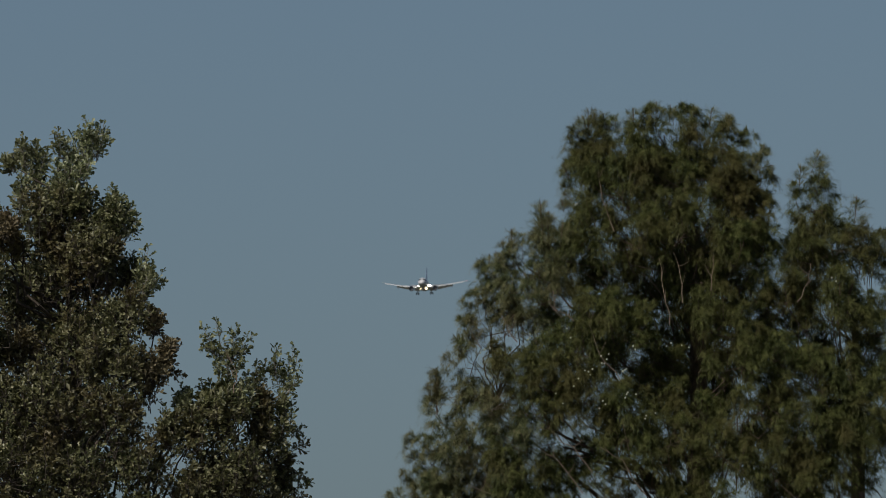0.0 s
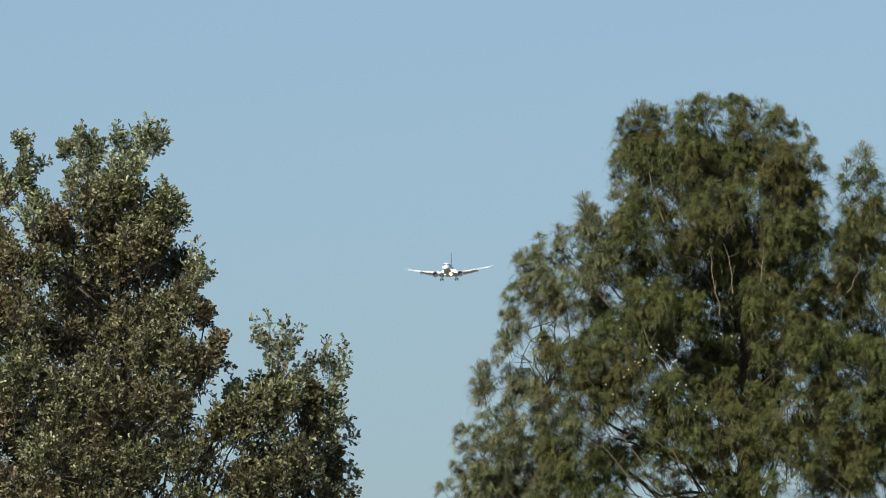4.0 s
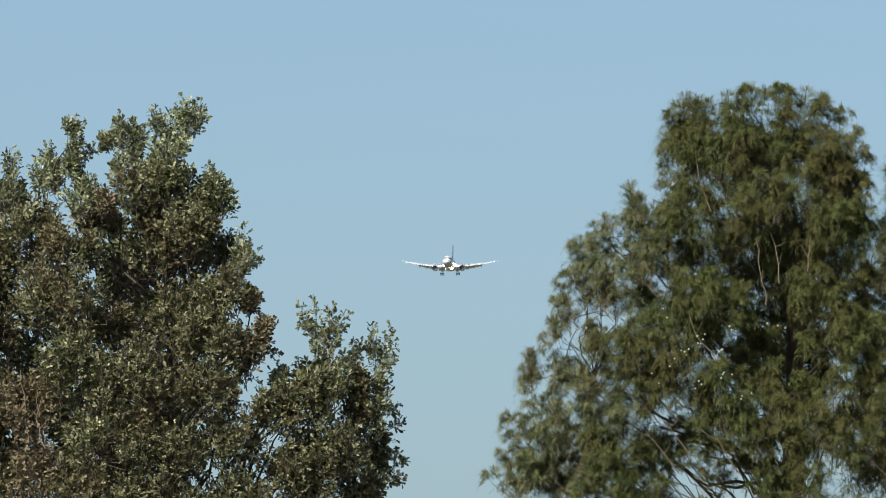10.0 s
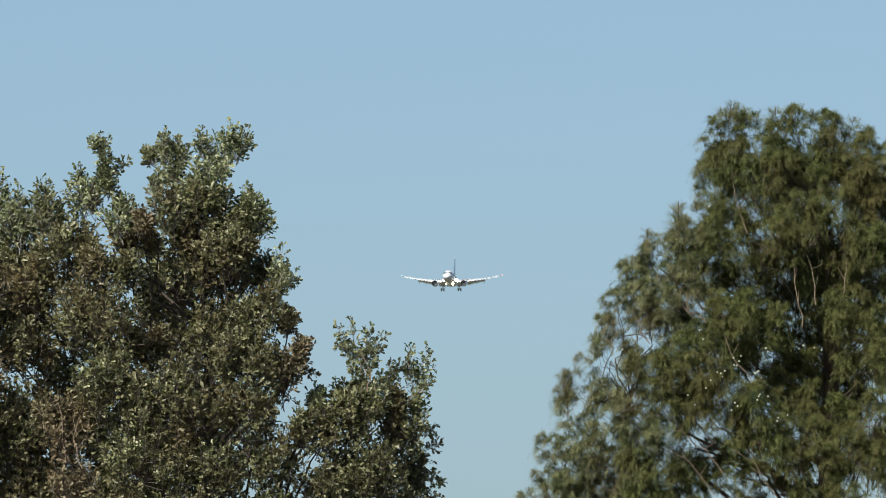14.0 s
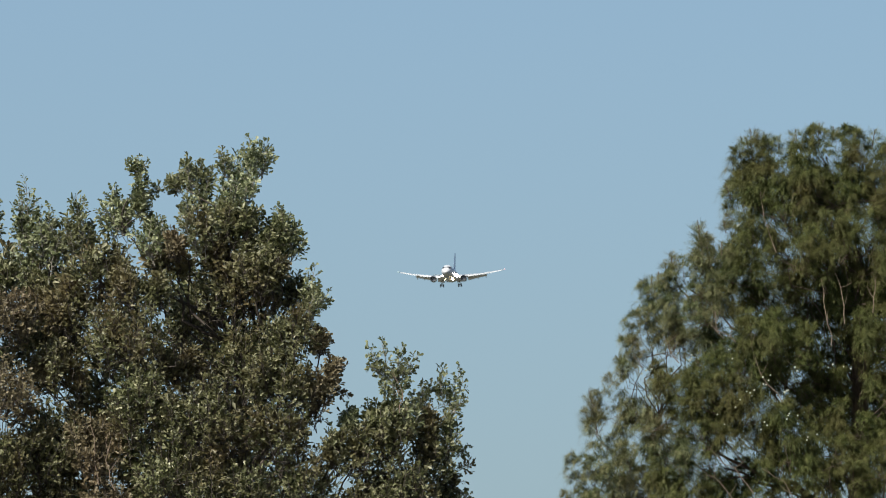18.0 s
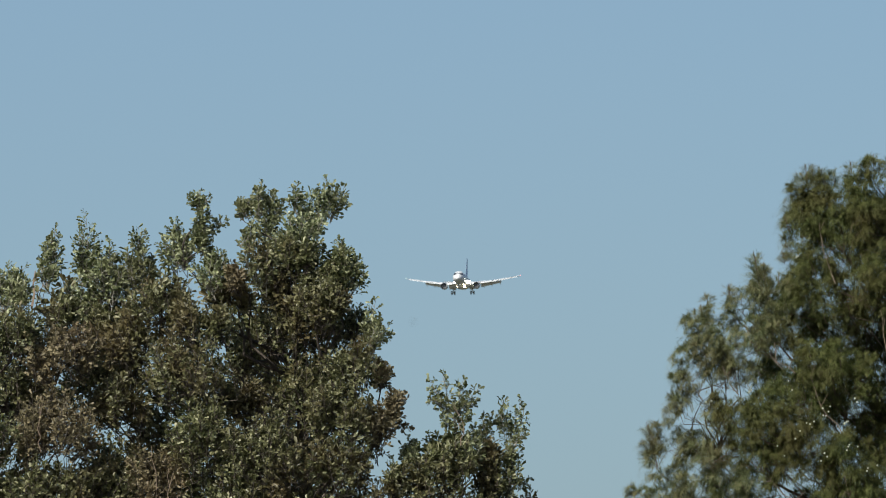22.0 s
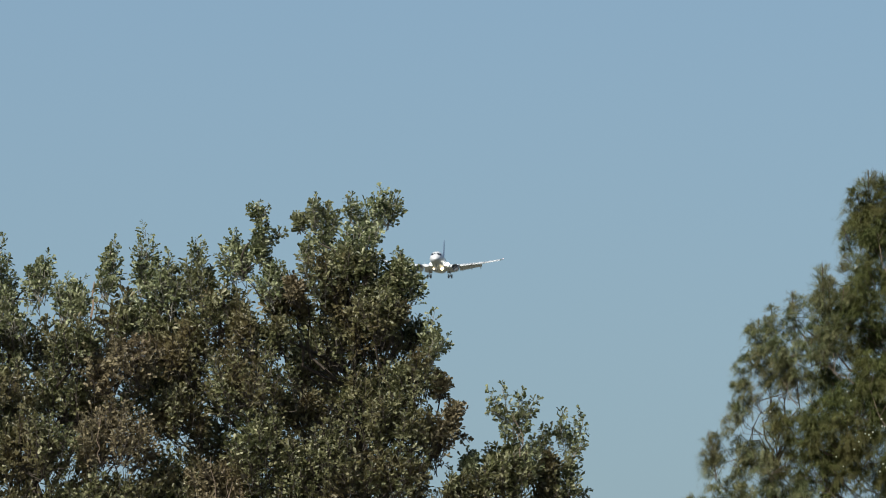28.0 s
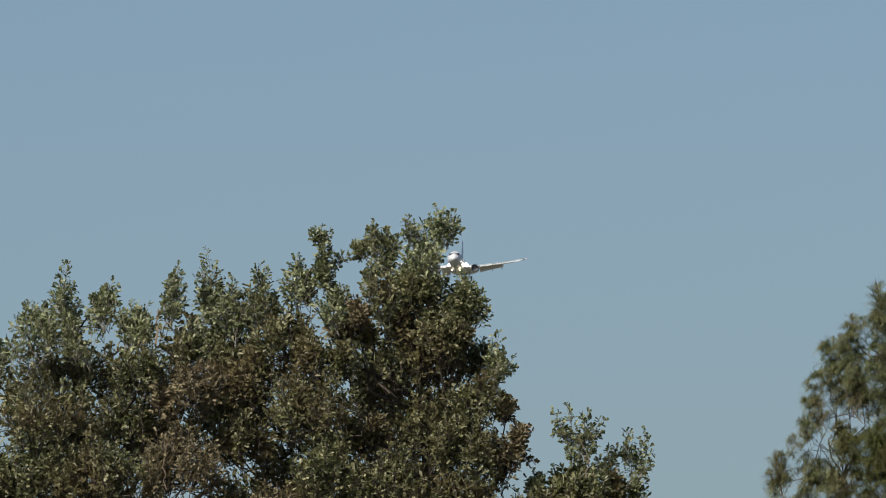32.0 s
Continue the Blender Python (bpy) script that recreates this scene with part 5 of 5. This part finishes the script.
            part("flap_track_fairing", loft(bmesh.new(), [[(sx * x + r * math.cos(k * math.tau / 8), y0 + dy, z0 + dz + r * 1.3 * math.sin(k * math.tau / 8)) for k in range(8)] for dy, dz, r in ((0, 0, 0.03), (0.6, -0.12, 0.15), (1.6, -0.22, 0.18), (2.6, -0.62, 0.12), (3.2, -0.95, 0.03))]), flap_paint, wing)
        # engine
        ex, ey, ez = sx * 4.83, -8.2, -2.05
        nac = part("engine", loft(bmesh.new(), [[(ex + r * math.cos(k * math.tau / 24), ey + y, ez + 0.95 * r * math.sin(k * math.tau / 24)) for k in range(24)] for y, r in ((0.30, 0.80), (0.05, 0.84), (0.0, 0.90), (0.12, 0.98), (0.6, 1.06), (1.6, 1.08), (2.8, 1.0), (3.7, 0.85), (3.75, 0.80), (3.4, 0.6), (4.6, 0.42), (4.9, 0.36))], caps=False), hazed_blue, plane, "dark blue engine nacelle")
        part("inlet_lip", loft(bmesh.new(), [[(ex + r * math.cos(k * math.tau / 24), ey + y, ez + 0.95 * r * math.sin(k * math.tau / 24)) for k in range(24)] for y, r in ((0.29, 0.785), (0.02, 0.835), (-0.03, 0.90), (0.10, 0.995), (0.24, 1.02))], caps=False), bare_metal, nac, "polished metal inlet lip")
        part("fan", loft(bmesh.new(), [[(ex + r * math.cos(k * math.tau / 24), ey + y, ez + 0.95 * r * math.sin(k * math.tau / 24)) for k in range(24)] for y, r in ((0.55, 0.02), (0.75, 0.22), (0.8, 0.24), (0.85, 0.80), (0.95, 0.80))]), dark_metal, nac, "dark fan disc")
        part("exhaust", loft(bmesh.new(), [[(ex + r * math.cos(k * math.tau / 16), ey + y, ez + r * math.sin(k * math.tau / 16)) for k in range(16)] for y, r in ((3.6, 0.5), (4.7, 0.38), (5.0, 0.34), (5.6, 0.08))]), dark_metal, nac)
        part("pylon", loft(bmesh.new(), [[(ex - 0.16, y, z0), (ex + 0.16, y, z0), (ex + 0.16, y, z1), (ex - 0.16, y, z1)] for y, z0, z1 in ((-7.2, -1.15, -1.05), (-5.6, -1.3, -0.8), (-3.6, -1.6, -0.75), (-1.6, -1.35, -1.0))]), grey_paint, nac)
        # tailplane
        part("tailplane", loft(bmesh.new(), [section(sx * x, 13.2 + (x - 0.6) * 0.62, c, 0.75 + (x - 0.6) * 0.12, 0.1) for x, c in ((0.5, 4.0), (1.2, 3.8), (6.9, 1.4), (7.15, 0.9))]), grey_paint, plane)
        # main gear
        gear = part("main_gear", tube(bmesh.new(), [(sx * 2.86, 1.4, -1.3), (sx * 2.86, 1.35, -3.45)], [0.16, 0.12], 10), gear_steel, plane)
        part("side_stay", tube(bmesh.new(), [(sx * 1.7, 1.4, -1.5), (sx * 2.8, 1.38, -2.7)], [0.07, 0.07], 8), gear_steel, gear)
        part("axle", tube(bmesh.new(), [(sx * 2.36, 1.35, -3.45), (sx * 3.36, 1.35, -3.45)], [0.08, 0.08], 8), gear_steel, gear)
        part("gear_door", loft(bmesh.new(), [[(sx * 3.12, y, z), (sx * 3.17, y, z), (sx * 3.17, y + 0.9, z), (sx * 3.12, y + 0.9, z)] for z in (-1.2, -2.5)]), white_paint, gear)
        for dx in (-0.43, 0.43):
            part("wheel", loft(bmesh.new(), [[(sx * 2.86 + dx + w, 1.35 + r * math.cos(k * math.tau / 20), -3.45 + r * math.sin(k * math.tau / 20)) for k in range(20)] for w, r in ((-0.20, 0.25), (-0.19, 0.46), (-0.12, 0.56), (0.12, 0.56), (0.19, 0.46), (0.20, 0.25))]), tyre_rubber, gear, "black tyre")
        # lamps: wing root, belly, wing tip
        for name, p, r, mat, lab in (("landing_light", (2.5 if sx > 0 else 1.9, lead(2.5) - 0.45, -0.85), 0.44 if sx > 0 else 0.25, lamp_white, "lit landing lamp"), ("landing_light", (1.15, -5.6, -2.1), 0.36 if sx > 0 else 0.15, lamp_warm, "lit warm lamp"), ("position_light", (17.1, lead(17.1) - 0.05, height(17.1)), 0.11, lamp_red if sx > 0 else lamp_green, "small wing-tip lamp")):
            bm = bmesh.new()
            bmesh.ops.create_uvsphere(bm, u_segments=14, v_segments=8, radius=r, matrix=Matrix.Translation((sx * p[0], p[1], p[2])) @ Matrix.Diagonal((1, 0.35, 1, 1)))
            part(name, bm, mat, plane, lab)
    # fin with its rudder
    def fin_ring(z, y0, c, t):
        return [(t * c * x, y0 + c * f, z) for f, x in ((0, 0), (0.08, 0.6), (0.3, 1), (0.65, 0.7), (0.65, -0.7), (0.3, -1), (0.08, -0.6))]
    part("fin", loft(bmesh.new(), [fin_ring(z, y, c, 0.05) for z, y, c in ((1.2, 10.2, 8.2), (2.4, 11.6, 6.9), (3.2, 12.5, 5.9), (8.0, 16.4, 2.9), (8.3, 16.8, 2.3))]), hazed_blue, plane, "dark blue tail fin")
    part("rudder", loft(bmesh.new(), [[(t, y, z), (t * 0.2, y + c, z), (-t * 0.2, y + c, z), (-t, y, z)] for z, y, c, t in ((2.2, 16.2, 2.2, 0.2), (8.0, 18.35, 0.95, 0.09))]), hazed_blue, plane)
    # nose gear
    gear = part("nose_gear", tube(bmesh.new(), [(0, -11.9, -1.7), (0, -12.0, -3.25)], [0.11, 0.08], 10), gear_steel, plane)
    part("drag_strut", tube(bmesh.new(), [(0, -10.9, -1.8), (0, -11.95, -2.6)], [0.05, 0.05], 8), gear_steel, gear)
    for dx in (-0.22, 0.22):
        part("wheel", loft(bmesh.new(), [[(dx + w, -12.0 + r * math.cos(k * math.tau / 18), -3.25 + r * math.sin(k * math.tau / 18)) for k in range(18)] for w, r in ((-0.10, 0.15), (-0.09, 0.28), (-0.05, 0.34), (0.05, 0.34), (0.09, 0.28), (0.10, 0.15))]), tyre_rubber, gear, "black tyre")
        part("gear_door", loft(bmesh.new(), [[(dx * 2, y, z), (dx * 2.15, y, z), (dx * 2.15, y + 1.4, z), (dx * 2, y + 1.4, z)] for z in (-1.75, -2.35)]), white_paint, gear)
    return plane


plane = airliner()


# ---- what moves ----
def flight(x, y, z, bank, yaw, pitch):
    """The airliner's pose on its approach: a little nose-up, crabbing, wings nearly level."""
    return pose(x, y, z, 0, 0, -yaw) @ pose(0, 0, 0, -pitch, bank, 0)


# ---- a small insect that crosses close by ----
def flying_insect():
    bug = thing("flying_insect", 0.9, 20.0, 3.2, "tiny dark insect flying through the open air", "insect")
    bm = bmesh.new()
    loft(bm, [[(r * math.cos(k * math.tau / 8), y, r * math.sin(k * math.tau / 8)) for k in range(8)] for y, r in ((-0.0040, 0.0004), (-0.0030, 0.0011), (-0.0018, 0.0010), (-0.0010, 0.0014), (0.0006, 0.0015), (0.0016, 0.0009), (0.0030, 0.0013), (0.0044, 0.0004))])
    part("body", bm, tyre_rubber, bug)
    for sx in (-1, 1):
        bm = bmesh.new()
        rim = [(0.0008, -0.0004), (0.0030, -0.0012), (0.0046, -0.0004), (0.0048, 0.0008), (0.0030, 0.0014), (0.0010, 0.0008)]
        loft(bm, [[(sx * x, y, z + 0.3 * x) for x, y in rim] for z in (0.0010, 0.0012)])
        part("wing", bm, gear_steel, bug, "thin grey wing")
    bug.scale = (0.75, 0.75, 0.75)
    return bug


bug = flying_insect()

# tilt of the swaying tops in degrees, time by time
SWAY = {
    1: [(0, -2), (1.5, -2), (2.5, 1), (4.5, 7), (6.5, -3), (7, 1), (8, -5), (9.5, 2), (10.5, -7), (12, 1), (13, -8), (13.5, 5), (15.5, 0), (16.5, -9), (18, -4), (19.5, 3), (20.5, -2), (21, 6), (22.5, 9), (23.5, 0), (25.5, -1), (28, 5), (29, 5), (30.5, 0), (32, 0)],
    2: [(0, 0), (4, 1), (6.5, 0), (7.5, 5), (9, 2), (10, 4), (11, -2), (13.5, -7), (15.5, -4), (16.5, 0), (17.5, -3), (18.5, 1), (19.5, -4), (20.5, 0), (23, 1), (23.5, 8), (24.5, 1), (25, 3), (27.5, 0), (29, 2), (30, -1), (32, 0)],
    3: [(0, 0), (9, 1), (16, -2), (20, 1), (22.5, 0), (24, 3), (26, 1), (28, -1), (29.5, 2), (30.5, -1), (32, 0)],
    4: [(0, 0), (2, 1), (4, 0), (6.5, 5), (8, -4), (9.5, -3), (10.5, 1), (11, 10), (12, 4), (13, 5), (13.5, 8), (16, 2), (19, 0), (22, -3), (25, 1), (32, 0)],
    5: [(0, 6), (1, 8), (1.5, 3), (2, 5), (3, 5), (4, 0), (6.5, 6), (7.5, -2), (8, -3), (8.5, 1), (9, 1), (9.5, -2), (10, -1), (10.5, 8), (11.5, 10), (12, 5), (12.5, 4), (13, 9), (17, 11), (18.5, -3), (19, -5), (19.5, 1), (20, -2), (21, 0), (21.5, -4), (22, 0), (22.5, 0), (23, -7), (23.5, -3), (25, -5), (27.5, 4), (28, 8), (28.5, 7), (29, 2), (29.5, 4), (31, -2), (32, 0)],
    6: [(0, 9), (1, -2), (3, -3), (4.5, 0), (8, 1), (9.5, 3), (11.5, 9), (13, 1), (16, 10), (17, 8), (19, -7), (21, -2), (23, -5), (25, -3), (28, 0), (32, 0)],
    7: [(0, 4), (1.5, 2), (3, 1), (4.5, -2), (6.5, 5), (8, -1), (10, -3), (11.5, 6), (13, 0), (32, 0)],
    8: [(0, 4), (1.5, 2), (3, 1), (4.5, -2), (6.5, 5), (8, -1), (10, -3), (11.5, 6), (13, 0), (32, 0)],
    9: [(0, 3), (1.5, -3), (2.5, 0), (3.5, -2), (6.5, 2), (8.5, -2), (9, -1), (9.5, -3), (10, 1), (11, 1), (11.5, 4), (12, 1), (13, 2), (13.5, 5), (15.5, 8), (16.5, 2), (17, 5), (19.5, 0), (20, 2), (22, -3), (22.5, -1), (23, -4), (28.5, 0), (29, 3), (32, 3)],
}


def motions():
    rows = [
        (0, flight(43.0, 4794.0, 347.3, -0.6, 4.3, 0.8)), (1, flight(41.0, 4736.0, 343.3, -1.6, 4.3, 0.8)), (2, flight(38.0, 4678.0, 340.3, 0.0, 4.3, 0.8)),
        (3, flight(34.6, 4620.0, 336.6, -0.6, 4.3, 0.8)), (4, flight(31.3, 4562.0, 332.9, -1.2, 4.3, 0.8)), (4.5, flight(29.3, 4533.0, 330.9, -0.9, 4.2, 0.8)),
        (6.5, flight(23.2, 4417.0, 322.6, 0.5, 4.0, 0.8)), (7, flight(21.6, 4387.9, 319.9, 0.8, 3.9, 0.8)), (8, flight(18.4, 4329.9, 314.8, -0.2, 3.7, 0.8)),
        (9, flight(16.1, 4271.9, 310.1, -0.8, 3.6, 0.8)), (10, flight(13.0, 4213.9, 305.6, 0.3, 3.8, 0.8)), (11, flight(9.7, 4155.9, 301.3, 0.6, 4.0, 0.8)),
        (12, flight(6.5, 4097.9, 297.3, 1.2, 4.1, 0.8)), (13, flight(5.4, 4039.9, 293.9, 0.4, 4.3, 0.8)), (13.5, flight(4.0, 4010.9, 292.4, 0.2, 4.4, 0.8)),
        (15.5, flight(2.0, 3894.9, 287.1, -0.4, 4.8, 0.8)), (16, flight(1.8, 3865.9, 286.1, -0.6, 4.8, 0.8)), (17, flight(0.6, 3807.9, 283.9, -0.6, 5.0, 0.8)),
        (18, flight(-1.0, 3749.9, 282.2, -0.7, 5.2, 0.8)), (19, flight(-3.3, 3691.9, 280.3, 0.2, 5.4, 0.8)), (20, flight(-5.3, 3633.9, 277.7, -1.4, 5.2, 0.8)),
        (21, flight(-7.8, 3575.8, 275.0, -1.8, 5.1, 0.8)), (22, flight(-12.1, 3517.8, 272.8, -0.5, 5.0, 0.8)), (23, flight(-16.4, 3459.8, 270.5, -0.2, 4.8, 0.8)),
        (24, flight(-19.1, 3401.8, 267.2, -1.3, 4.5, 0.8)), (25, flight(-23.4, 3354.2, 264.4, 1.6, 4.3, 0.8)), (25.5, flight(-24.8, 3330.3, 263.2, 1.6, 4.2, 0.9)),
        (27.5, flight(-31.1, 3233.8, 257.8, 0.2, 3.6, 1.4)), (28, flight(-32.7, 3209.4, 257.1, 0.8, 3.5, 2.1)), (29, flight(-35.2, 3160.4, 254.2, 0.6, 3.5, 2.1)),
        (30, flight(-37.7, 3111.1, 251.8, 0.2, 3.4, 2.8)), (31, flight(-39.6, 3061.3, 248.8, 0.4, 3.3, 2.8)), (32, flight(-41.8, 3011.2, 247.1, 0.3, 3.3, 2.8)),
    ]
    walk(plane, rows)
    track = [
        (0, pose(12, 20, 4)), (11.85, pose(0.946, 20.00, 3.371, 0, 0, 60)), (12.6, pose(0.146, 20.00, 3.151, 0, 0, 60)), (12.8, pose(-0.045, 20.00, 3.111, 0, 0, 60)),
        (13, pose(-0.251, 20.00, 3.050, 0, 0, 60)), (13.9, pose(-1.154, 20.00, 2.832, 0, 0, 60)), (15.4, pose(-6, -8, 3, 0, 0, 60)), (17.4, pose(6, -8, 3, 0, 0, 60)),
        (21.2, pose(0.276, 20.00, 3.119, 0, 0, 60)), (21.8, pose(-0.623, 20.00, 3.075, 0, 0, 60)), (22, pose(-0.734, 20.00, 3.073, 0, 0, 60)), (22.6, pose(-1.731, 20.00, 3.010, 0, 0, 60)),
        (24.1, pose(-6, -8, 3, 0, 0, 60)), (26.1, pose(6, -8, 3, 0, 0, 60)), (28.1, pose(0.213, 20.00, 3.315, 0, 0, 60)), (29, pose(-0.286, 20.00, 3.176, 0, 0, 60)),
        (29.3, pose(-0.399, 20.00, 3.144, 0, 0, 60)), (29.5, pose(-0.463, 20.00, 3.121, 0, 0, 60)), (30.2, pose(-0.183, 20.00, 2.621, 0, 0, 60)), (32, pose(3, 16, 0.6, 0, 0, 60)),
    ]
    walk(bug, track)
    for sway, boughs in SWAYING.items():
        for ob in boughs:
            home = ob.location.copy()
            walk(ob, [(t, Matrix.Translation(home) @ pose(0, 0, 0, 0, tilt, 0)) for t, tilt in SWAY[sway]])


motions()
